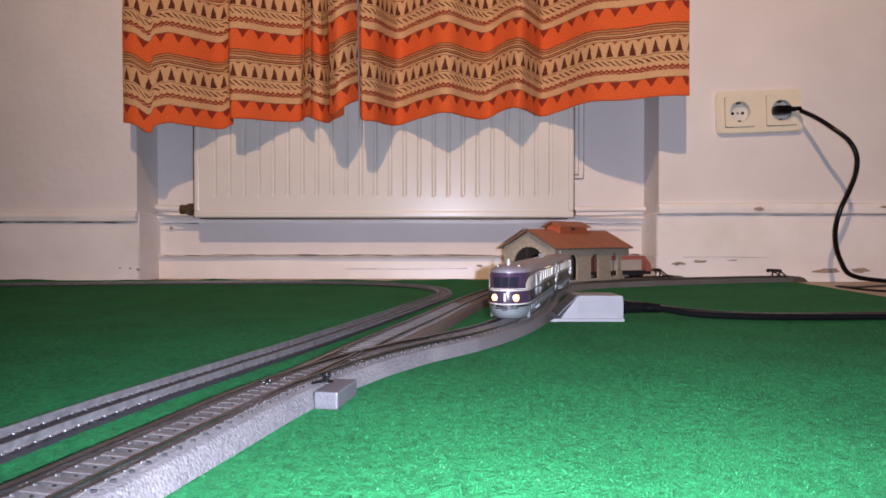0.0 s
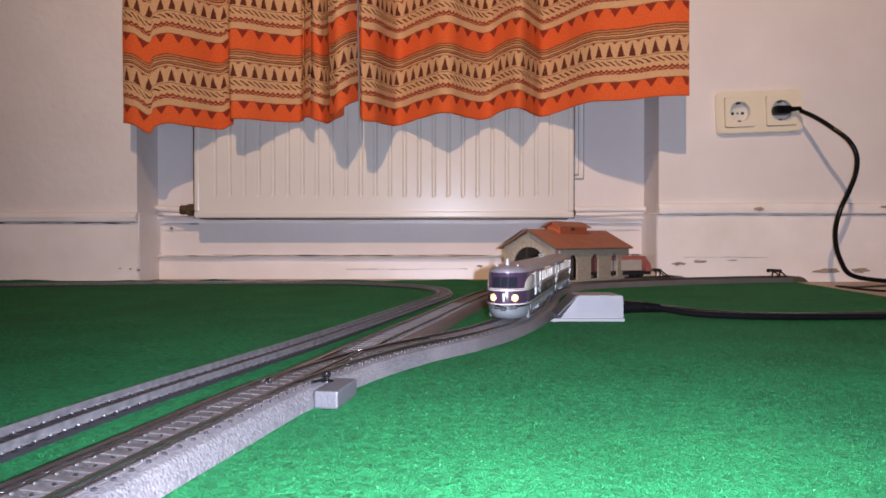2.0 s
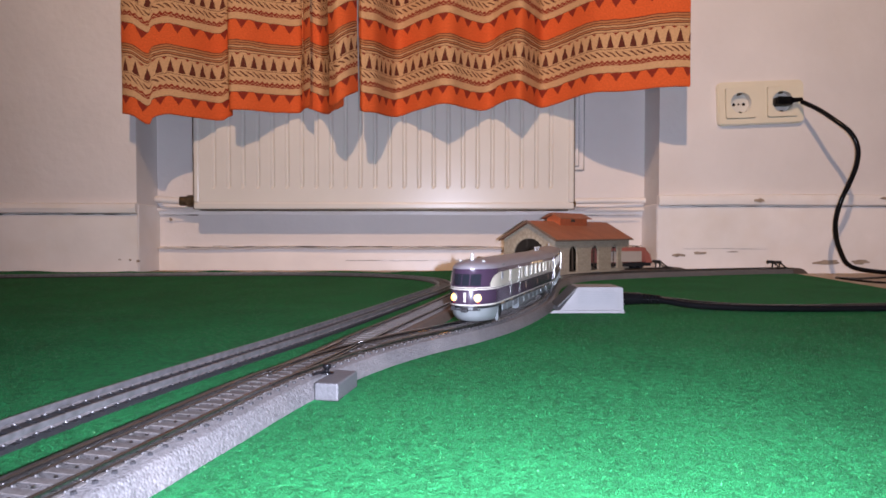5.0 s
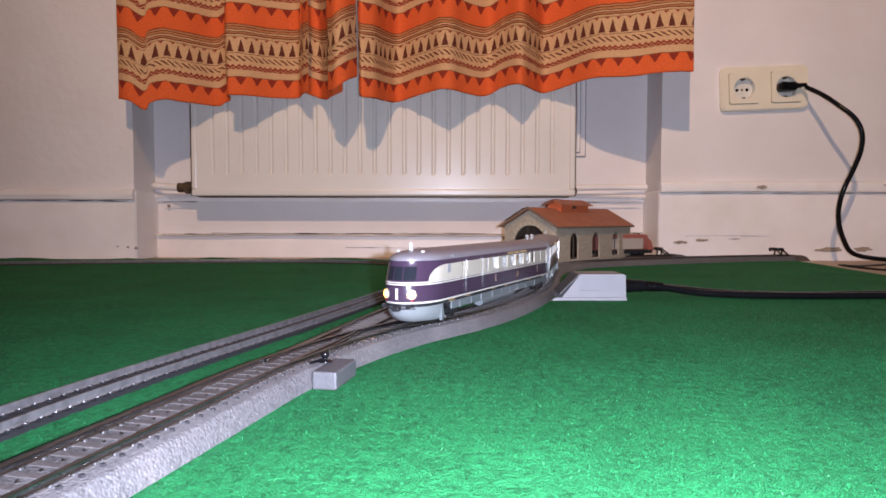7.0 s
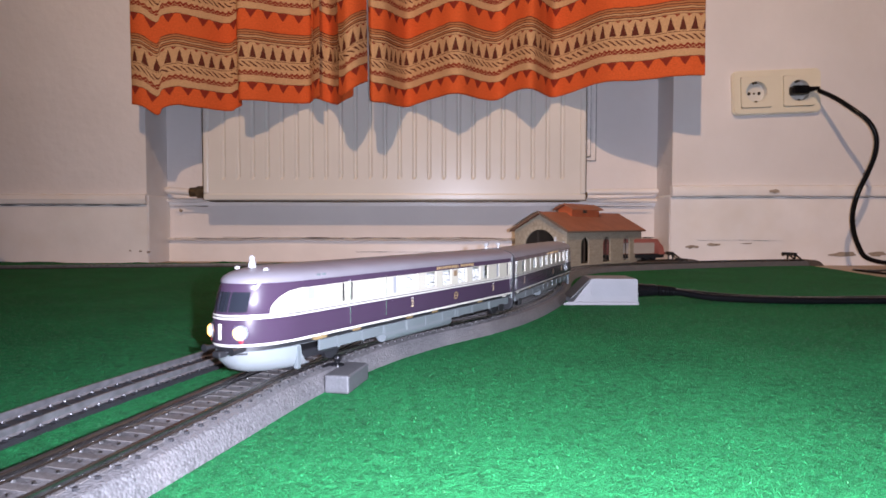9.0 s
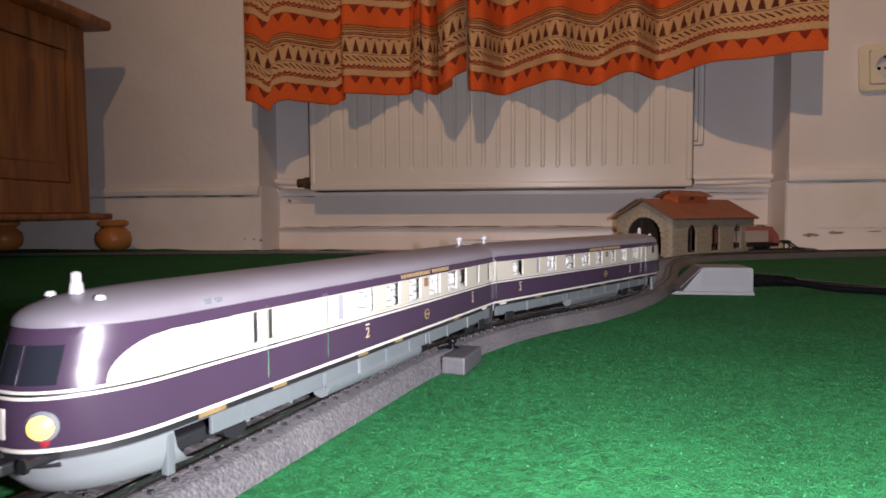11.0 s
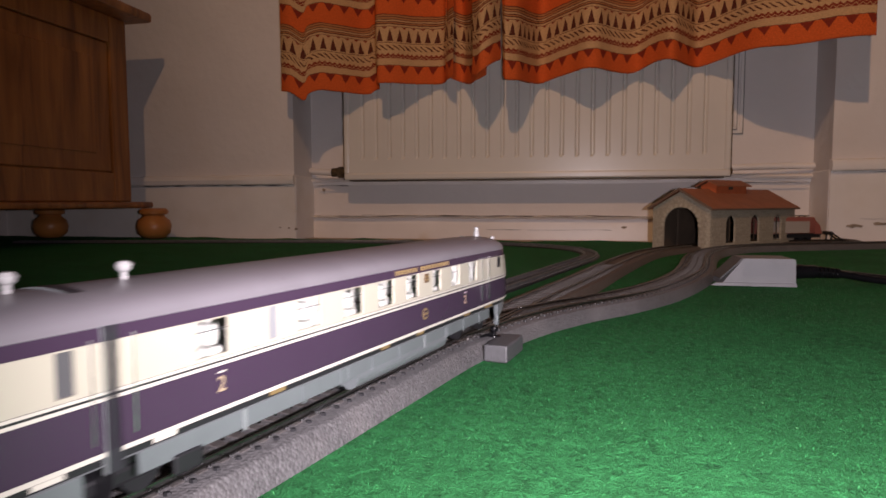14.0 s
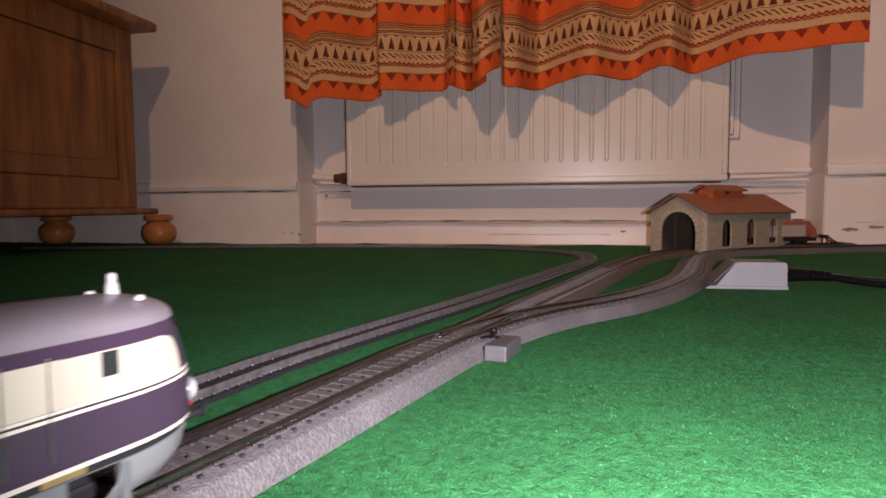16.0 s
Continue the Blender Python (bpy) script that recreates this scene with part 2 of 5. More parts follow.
def curtain_material():
    """Printed cotton: rows of triangles, dashes, zigzags and stripes, repeating up the cloth (UV in metres)."""
    m = bpy.data.materials.new("printed_cotton")
    m.use_nodes = True
    nt = m.node_tree
    b = nt.nodes["Principled BSDF"]

    def math_node(op, a, c=None, d=None):
        n = nt.nodes.new("ShaderNodeMath")
        n.operation = op
        for i, v in enumerate((a, c, d)):
            if v is None:
                continue
            if isinstance(v, (int, float)):
                n.inputs[i].default_value = v
            else:
                nt.links.new(v, n.inputs[i])
        return n.outputs[0]
    uv = nt.nodes.new("ShaderNodeUVMap")
    sep = nt.nodes.new("ShaderNodeSeparateXYZ")
    nt.links.new(uv.outputs[0], sep.inputs[0])
    ns = nt.nodes.new("ShaderNodeTexNoise")
    ns.inputs["Scale"].default_value, ns.inputs["Detail"].default_value = 70, 2
    nt.links.new(uv.outputs[0], ns.inputs["Vector"])
    wob = math_node("MULTIPLY", math_node("SUBTRACT", ns.outputs[0], 0.5), 0.004)
    u, v = math_node("ADD", sep.outputs[0], wob), math_node("ADD", sep.outputs[1], wob)
    PER = 0.133
    w = math_node("MULTIPLY", math_node("FRACT", math_node("DIVIDE", v, PER)), PER)
    ramp = nt.nodes.new("ShaderNodeValToRGB")
    ramp.color_ramp.interpolation = "CONSTANT"
    orange, tan, red, dark, ochre = (0.62, 0.105, 0.024, 1), (0.53, 0.315, 0.155, 1), (0.22, 0.026, 0.012, 1), (0.10, 0.024, 0.014, 1), (0.42, 0.17, 0.065, 1)
    bands = [(0.0, orange), (0.0330, dark), (0.0340, tan), (0.0750, dark), (0.0760, tan), (0.1055, dark), (0.1070, tan), (0.1100, dark), (0.1118, ochre), (0.1140, dark), (0.1156, tan), (0.1180, dark),
             (0.1196, ochre), (0.1230, dark), (0.1246, ochre), (0.1275, dark), (0.1290, orange)]
    e = ramp.color_ramp.elements
    while len(e) < len(bands):
        e.new(0.5)
    for k, (p, c) in enumerate(bands):
        e[k].position, e[k].color = p / PER, c
    nt.links.new(math_node("DIVIDE", w, PER), ramp.inputs[0])

    def tri(period, v0, h, shift=0.0, fill=1.0):
        """1 inside triangles of that period that stand (h > 0) or hang (h < 0) from v0."""
        f = math_node("ABSOLUTE", math_node("SUBTRACT", math_node("FRACT", math_node("ADD", math_node("DIVIDE", u, period), shift)), 0.5))
        rise = math_node("DIVIDE", math_node("SUBTRACT", w, v0), h)
        inside = math_node("LESS_THAN", math_node("MULTIPLY", f, 2.0 / fill), math_node("SUBTRACT", 1.0, rise))
        return math_node("MULTIPLY", inside, math_node("MULTIPLY", math_node("GREATER_THAN", rise, 0.0), math_node("LESS_THAN", rise, 1.0)))

    def dash(period, v0, v1):
        f = math_node("FRACT", math_node("ADD", math_node("DIVIDE", u, period), math_node("MULTIPLY", w, 120.0)))
        return math_node("MULTIPLY", math_node("LESS_THAN", f, 0.36), math_node("MULTIPLY", math_node("GREATER_THAN", w, v0), math_node("LESS_THAN", w, v1)))

    def zig(period, v0, amp, thick):
        f = math_node("ABSOLUTE", math_node("SUBTRACT", math_node("FRACT", math_node("DIVIDE", u, period)), 0.5))
        c = math_node("ADD", math_node("MULTIPLY", f, amp * 2), v0)
        return math_node("LESS_THAN", math_node("ABSOLUTE", math_node("SUBTRACT", w, c)), thick)
    col = ramp.outputs[0]
    for mask, c in ((tri(0.031, 0.0330, -0.015, 0.2, 0.66), red), (tri(0.0200, 0.0785, 0.024, 0.0, 0.66), dark), (dash(0.0120, 0.0620, 0.0715), dark),
                    (zig(0.0102, 0.0500, 0.0045, 0.0022), red), (tri(0.0102, 0.0465, 0.0045, 0.5), red), (tri(0.0200, 0.1055, -0.004, 0.5, 0.5), red)):
        mx = nt.nodes.new("ShaderNodeMix")
        mx.data_type = "RGBA"
        nt.links.new(mask, mx.inputs["Factor"])
        nt.links.new(col, mx.inputs["A"])
        mx.inputs["B"].default_value = c
        col = mx.outputs["Result"]
    weave = nt.nodes.new("ShaderNodeTexNoise")
    weave.inputs["Scale"].default_value, weave.inputs["Detail"].default_value = 380, 3
    nt.links.new(uv.outputs[0], weave.inputs["Vector"])
    r = nt.nodes.new("ShaderNodeMapRange")
    r.inputs[1].default_value, r.inputs[2].default_value, r.inputs[3].default_value, r.inputs[4].default_value = 0.3, 0.7, 0.82, 1.16
    nt.links.new(weave.outputs[0], r.inputs[0])
    sc = nt.nodes.new("ShaderNodeVectorMath")
    sc.operation = "SCALE"
    nt.links.new(col, sc.inputs[0])
    nt.links.new(r.outputs[0], sc.inputs["Scale"])
    nt.links.new(sc.outputs[0], b.inputs["Base Color"])
    b.inputs["Roughness"].default_value = 0.9
    b.inputs["Specular IOR Level"].default_value = 0.2
    bp = nt.nodes.new("ShaderNodeBump")
    bp.inputs["Distance"].default_value = 0.0004
    nt.links.new(weave.outputs[0], bp.inputs["Height"])
    nt.links.new(bp.outputs[0], b.inputs["Normal"])
    return m


COTTON = curtain_material()


# ------------------------------------------------------------------ building helpers
def part(name, bm, material, parent=None, label="", smooth=False):
    me = bpy.data.meshes.new(name)
    bmesh.ops.recalc_face_normals(bm, faces=bm.faces)
    bm.to_mesh(me)
    bm.free()
    for mt in (material if isinstance(material, (list, tuple)) else [material]):
        me.materials.append(mt)
    if smooth:
        me.shade_smooth()
        me.set_sharp_from_angle(angle=radians(38))
    ob = new(name, me)
    ob.parent = parent
    if label:
        tagged(ob, label)
    return ob


def empty(name, m=None):
    ob = new(name)
    ob.empty_display_size = 0.02
    if m is not None:
        ob.matrix_basis = m
    return ob


def add_box(bm, x0, x1, y0, y1, z0, z1, bevel=0.0, mat=0, segs=2):
    """A box between those planes, its edges rounded by bevel."""
    r = bmesh.ops.create_cube(bm, size=1.0, matrix=Matrix.Translation(((x0 + x1) / 2, (y0 + y1) / 2, (z0 + z1) / 2)) @ Matrix.Diagonal((abs(x1 - x0), abs(y1 - y0), abs(z1 - z0), 1)))
    vs = r["verts"]
    fs = {f for v in vs for f in v.link_faces}
    if bevel:
        es = {e for v in vs for e in v.link_edges}
        res = bmesh.ops.bevel(bm, geom=list(es), offset=bevel, segments=segs, affect="EDGES", profile=0.5)
        fs = set(res["faces"]) | {f for f in fs if f.is_valid}
    for f in fs:
        f.material_index = mat
    return vs


def box(x0, x1, y0, y1, z0, z1, bevel=0.0):
    bm = bmesh.new()
    add_box(bm, x0, x1, y0, y1, z0, z1, bevel)
    return bm


def add_rod(bm, a, b, r, n=12, r2=None):
    a, b = Vector(a), Vector(b)
    m = Matrix.Translation((a + b) / 2) @ (b - a).to_track_quat("Z", "Y").to_matrix().to_4x4()
    return bmesh.ops.create_cone(bm, cap_ends=True, segments=n, radius1=r, radius2=r if r2 is None else r2, depth=(b - a).length, matrix=m)


def rod(a, b, r, n=12, r2=None):
    bm = bmesh.new()
    add_rod(bm, a, b, r, n, r2)
    return bm


def lathe(profile, n=24, m=None):
    """A turned body: profile of (radius, height)."""
    bm = bmesh.new()
    rings = []
    for r, z in profile:
        rings.append([bm.verts.new((r * math.cos(2 * math.pi * k / n), r * math.sin(2 * math.pi * k / n), z)) for k in range(n)])
    for a, c in zip(rings, rings[1:]):
        for k in range(n):
            bm.faces.new((a[k], a[(k + 1) % n], c[(k + 1) % n], c[k]))
    bm.faces.new(rings[0][::-1])
    bm.faces.new(rings[-1])
    if m is not None:
        bm.transform(m)
    return bm


def curve_points(pts, n=10):
    """A smooth line through the points (centripetal Catmull-Rom), as an array."""
    P = [np.array(p, float) for p in pts]
    out = []
    for i in range(len(P) - 1):
        b, c = P[i], P[i + 1]
        a = P[i - 1] if i else 2 * b - c
        d = P[i + 2] if i + 2 < len(P) else 2 * c - b
        t1 = np.linalg.norm(b - a) ** 0.5
        t2 = t1 + np.linalg.norm(c - b) ** 0.5
        t3 = t2 + np.linalg.norm(d - c) ** 0.5
        for k in range(n):
            t = t1 + (t2 - t1) * k / n
            a1, a2, a3 = (t1 - t) / t1 * a + t / t1 * b, (t2 - t) / (t2 - t1) * b + (t - t1) / (t2 - t1) * c, (t3 - t) / (t3 - t2) * c + (t - t2) / (t3 - t2) * d
            b1, b2 = (t2 - t) / t2 * a1 + t / t2 * a2, (t3 - t) / (t3 - t1) * a2 + (t - t1) / (t3 - t1) * a3
            out.append((t2 - t) / (t2 - t1) * b1 + (t - t1) / (t2 - t1) * b2)
    out.append(P[-1])
    return np.array(out)


def tube(pts, r, n=10, smooth=10):
    """A round cable along a smooth line."""
    C = [Vector(p) for p in curve_points(pts, smooth)]
    bm = bmesh.new()
    rings = []
    u = None
    for i, p in enumerate(C):
        d = (C[min(i + 1, len(C) - 1)] - C[max(i - 1, 0)]).normalized()
        u = (d.orthogonal() if u is None else u - d * u.dot(d)).normalized()
        w = u.cross(d)
        rings.append([bm.verts.new(p + r * (math.cos(2 * math.pi * k / n) * u + math.sin(2 * math.pi * k / n) * w)) for k in range(n)])
    for a, c in zip(rings, rings[1:]):
        for k in range(n):
            bm.faces.new((a[k], a[(k + 1) % n], c[(k + 1) % n], c[k]))
    bm.faces.new(rings[0])
    bm.faces.new(rings[-1])
    return bm


def sweep(line, profile, closed=True):
    """A profile of (offset to the left, height), swept along a plan line."""
    bm = bmesh.new()
    rings = []
    for i, p in enumerate(line):
        d = line[min(i + 1, len(line) - 1)] - line[max(i - 1, 0)]
        d = d / np.linalg.norm(d)
        rings.append([bm.verts.new((p[0] - d[1] * o, p[1] + d[0] * o, z)) for o, z in profile])
    k = len(profile)
    for a, c in zip(rings, rings[1:]):
        for j in range(k if closed else k - 1):
            bm.faces.new((a[j], a[(j + 1) % k], c[(j + 1) % k], c[j]))
    if closed:
        bm.faces.new(rings[0])
        bm.faces.new(rings[-1])
    return bm


def prism(outline, depth, m=None, holes=None):
    """A flat outline of (x, z) with thickness along y from 0 to depth."""
    bm = bmesh.new()
    a = [bm.verts.new((x, 0, z)) for x, z in outline]
    b = [bm.verts.new((x, depth, z)) for x, z in outline]
    n = len(a)
    bm.faces.new(a)
    bm.faces.new(b[::-1])
    for k in range(n):
        bm.faces.new((a[k], a[(k + 1) % n], b[(k + 1) % n], b[k]))
    if m is not None:
        bm.transform(m)
    return bm


def wall_with_openings(outline, holes, depth, m, uv_shift):
    """A flat wall with arched openings right through it; UV in metres."""
    bm = bmesh.new()
    rings = [outline] + holes
    edges = []
    for ring in rings:
        vs = [bm.verts.new((x, 0, z)) for x, z in ring]
        for k in range(len(vs)):
            edges.append(bm.edges.new((vs[k], vs[(k + 1) % len(vs)])))
    bmesh.ops.triangle_fill(bm, edges=edges, use_beauty=True, normal=(0, -1, 0))
    ext = bmesh.ops.extrude_face_region(bm, geom=bm.faces[:])
    bmesh.ops.translate(bm, vec=(0, depth, 0), verts=[v for v in ext["geom"] if isinstance(v, bmesh.types.BMVert)])
    lay = bm.loops.layers.uv.new("metres")
    for f in bm.faces:
        for l in f.loops:
            co = l.vert.co
            l[lay].uv = (co.x + co.y + uv_shift, co.z)
    bm.transform(m)
    return bm


def structure(ob, label, category=""):
    return tagged(ob, label, category, kind="structure")


# ------------------------------------------------------------------ the room
WALL, BACK, NX0, NX1 = 1.22, 1.31, -0.590, 0.415
X0, X1, Y0, TOP = -1.30, 1.70, -2.4, 2.5

structure(part("floor", box(X0 - 0.2, X1 + 0.2, Y0 - 0.2, 1.6, -0.06, -0.005), TAN_FLOOR), "worn beige floor beside the green carpet", "floor")


def carpet():
    """One sheet with a slightly wavy surface; its back edge is ragged and its far corner is cut away."""
    bm = bmesh.new()
    ys = np.r_[np.arange(Y0 + 0.05, 0, 0.12), np.arange(0, 1.19, 0.014)]
    grid = []
    for y in ys:
        right = 1.45 if y < 0.78 else 0.577 + max(0.0, y - 0.82) * 0.155
        if 0.60 < y < 0.82:
            right = 0.60 + (0.82 - y) * 3.0
        row = []
        n = 60
        for k in range(n + 1):
            x = X0 + 0.004 + (right - X0) * k / n
            lift = 0.0006 * noise.noise((x * 9, y * 9, 0.3))
            edge = 0.0
            if y > 1.15:
                edge = 0.004 * noise.noise((x * 7, 2.1, 0.7)) + 0.003 * noise.noise((x * 23, 5.0, 0.2)) + 0.001
            row.append(bm.verts.new((x, y + (0.010 * noise.noise((x * 6, 3, 9)) if y > 1.15 else 0), lift + max(edge, -0.0005))))
        grid.append(row)
    for a, b in zip(grid, grid[1:]):
        for k in range(len(a) - 1):
            bm.faces.new((a[k], a[k + 1], b[k + 1], b[k]))
    ext = bmesh.ops.extrude_face_region(bm, geom=bm.faces[:])
    bmesh.ops.translate(bm, vec=(0, 0, -0.004), verts=[v for v in ext["geom"] if isinstance(v, bmesh.types.BMVert)])
    return bm


structure(part("carpet", carpet(), CARPET, smooth=True), "green felt carpet laid loosely over the floor", "carpet")
structure(part("wall_north", box(X0 - 0.2, NX0, WALL, WALL + 0.3, -0.06, TOP), PLASTER), "off-white plastered wall with an alcove", "wall")
structure(part("wall_north", box(NX1, X1 + 0.2, WALL, WALL + 0.3, -0.06, TOP), PLASTER), "off-white plastered wall with power sockets", "wall")
structure(part("wall_north", box(NX0, NX1, BACK, WALL + 0.3, -0.06, TOP), PLASTER), "off-white back wall of the radiator alcove", "wall")
structure(part("wall_west", box(X0 - 0.2, X0, Y0, WALL, -0.06, TOP), PLASTER), "plain off-white plastered wall", "wall")
structure(part("wall_east", box(X1, X1 + 0.2, Y0, WALL, -0.06, TOP), PLASTER), "plain off-white plastered wall", "wall")
structure(part("wall_south", box(X0 - 0.2, X1 + 0.2, Y0 - 0.2, Y0, -0.06, TOP), PLASTER), "plain off-white plastered wall", "wall")
structure(part("ceiling", box(X0 - 0.2, X1 + 0.2, Y0 - 0.2, 1.6, TOP, TOP + 0.1), PLASTER), "plain white ceiling", "ceiling")


def skirting(x0, x1, y, z0, z1, mould):
    """A painted board with a rounded moulding on top, slightly uneven along its length."""
    bm = bmesh.new()
    n = max(2, int((x1 - x0) / 0.02))
    prof = [(0.0, z0), (0.007, z0), (0.007, z1 - mould * 1.4), (0.0065, z1 - mould), (0.014, z1 - mould * 0.9), (0.0165, z1 - mould * 0.45), (0.013, z1), (0.0, z1 + 0.002)]
    rings = []
    for k in range(n + 1):
        x = x0 + (x1 - x0) * k / n
        rings.append([bm.verts.new((x, y - o - 0.0008 * noise.noise((x * 11, zz * 30, y)), zz + 0.0016 * noise.noise((x * 6, 4.2, zz * 9)))) for o, zz in prof])
    for a, b in zip(rings, rings[1:]):
        for j in range(len(prof)):
            bm.faces.new((a[j], a[(j + 1) % len(prof)], b[(j + 1) % len(prof)], b[j]))
    bm.faces.new(rings[0])
    bm.faces.new(rings[-1])
    return bm


structure(part("baseboard", skirting(X0, NX0 + 0.004, WALL, -0.006, 0.128, 0.019), GLOSS_WHITE, smooth=True), "chipped white painted baseboard with moulding", "baseboard")
structure(part("baseboard", skirting(NX1 - 0.004, X1, WALL, -0.006, 0.144, 0.020), GLOSS_WHITE, smooth=True), "chipped white painted baseboard with moulding", "baseboard")
structure(part("baseboard", skirting(NX0 + 0.004, NX1 - 0.004, BACK, -0.006, 0.042, 0.004), GLOSS_WHITE, smooth=True), "low white baseboard under the radiator", "baseboard")
structure(part("trim", skirting(NX0 + 0.004, NX1 - 0.004, BACK, 0.110, 0.124, 0.008), GLOSS_WHITE, smooth=True), "white painted ledge behind the radiator", "trim")
for sx, x in ((1, NX0), (-1, NX1)):
    structure(part("trim", box(min(x, x + sx * 0.005), max(x, x + sx * 0.005), WALL - 0.004, BACK, -0.005, 0.128, 0.002), GLOSS_WHITE), "white painted board on the alcove's side", "trim")


def chip(x, y, z, w, h, seed):
    """A flake of missing paint: a thin uneven patch."""
    bm = bmesh.new()
    n = 14
    rim = []
    for k in range(n):
        a = 2 * math.pi * k / n
        r = 0.75 + 0.5 * noise.noise((math.cos(a) * 2 + seed, math.sin(a) * 2, seed * 1.7))
        rim.append(bm.verts.new((x + w * r * math.cos(a), y, z + h * r * math.sin(a))))
    f = bm.faces.new(rim)
    ext = bmesh.ops.extrude_face_region(bm, geom=[f])
    bmesh.ops.translate(bm, vec=(0, 0.003, 0), verts=[v for v in ext["geom"] if isinstance(v, bmesh.types.BMVert)])
    return bm


for k, (x, y, z, w, h) in enumerate(((0.452, 1.2115, 0.030, 0.018, 0.004), (0.492, 1.2115, 0.034, 0.020, 0.003), (0.556, 1.2115, 0.036, 0.014, 0.0016), (0.735, 1.2115, 0.016, 0.030, 0.006),
                                     (0.80, 1.2115, 0.017, 0.020, 0.006), (0.60, 1.2025, 0.134, 0.012, 0.005), (0.84, 1.2025, 0.138, 0.012, 0.003), (-0.585, 1.2115, 0.018, 0.004, 0.003), (-0.60, 1.2115, 0.020, 0.003, 0.002),
                                     (-0.56, 1.302, 0.100, 0.005, 0.004), (0.075, 1.302, 0.022, 0.008, 0.003), (-0.62, 1.2115, 0.021, 0.003, 0.0015))):
    structure(part("trim", chip(x, y, z, w, h, k * 3.1), CHIPPED), "bare patch where the paint has flaked off", "chipped paint")


def crack(x0, x1, y, z, thick, seed):
    """A grimy open joint: a thin wavering strip that comes and goes."""
    bm = bmesh.new()
    n = max(6, int((x1 - x0) / 0.006))
    low, high = [], []
    for k in range(n + 1):
        x = x0 + (x1 - x0) * k / n
        c = z + 0.0012 * noise.noise((x * 13, seed, 0.4))
        w = thick * max(0.10, 0.45 + 1.1 * noise.noise((x * 37, seed, 3.1)))
        low.append(bm.verts.new((x, y, c - w)))
        high.append(bm.verts.new((x, y, c + w)))
    for k in range(n):
        bm.faces.new((low[k], low[k + 1], high[k + 1], high[k]))
    ext = bmesh.ops.extrude_face_region(bm, geom=bm.faces[:])
    bmesh.ops.translate(bm, vec=(0, 0.003, 0), verts=[v for v in ext["geom"] if isinstance(v, bmesh.types.BMVert)])
    return bm


GRIME = shade("dark_joint_grime", (0.10, 0.085, 0.075), 0.9, vary=0.3, scale=180)
for k, (x0, x1, y, z, thick) in enumerate(((-1.25, -0.60, 1.2116, 0.1075, 0.0012), (0.43, 1.25, 1.2116, 0.1225, 0.0007), (-0.57, 0.40, 1.2923, 0.0432, 0.0011), (-0.47, 0.10, 1.2923, 0.0445, 0.0008),
                                           (0.27, 0.40, 1.2923, 0.1085, 0.0008), (-0.57, -0.50, 1.2923, 0.1085, 0.0014), (-0.20, 0.05, 1.3020, 0.0155, 0.0006), (0.46, 0.62, 1.2116, 0.0420, 0.0005))):
    structure(part("trim", crack(x0, x1, y, z, thick, k * 2.3), GRIME), "grimy open joint along the painted baseboard", "joint")


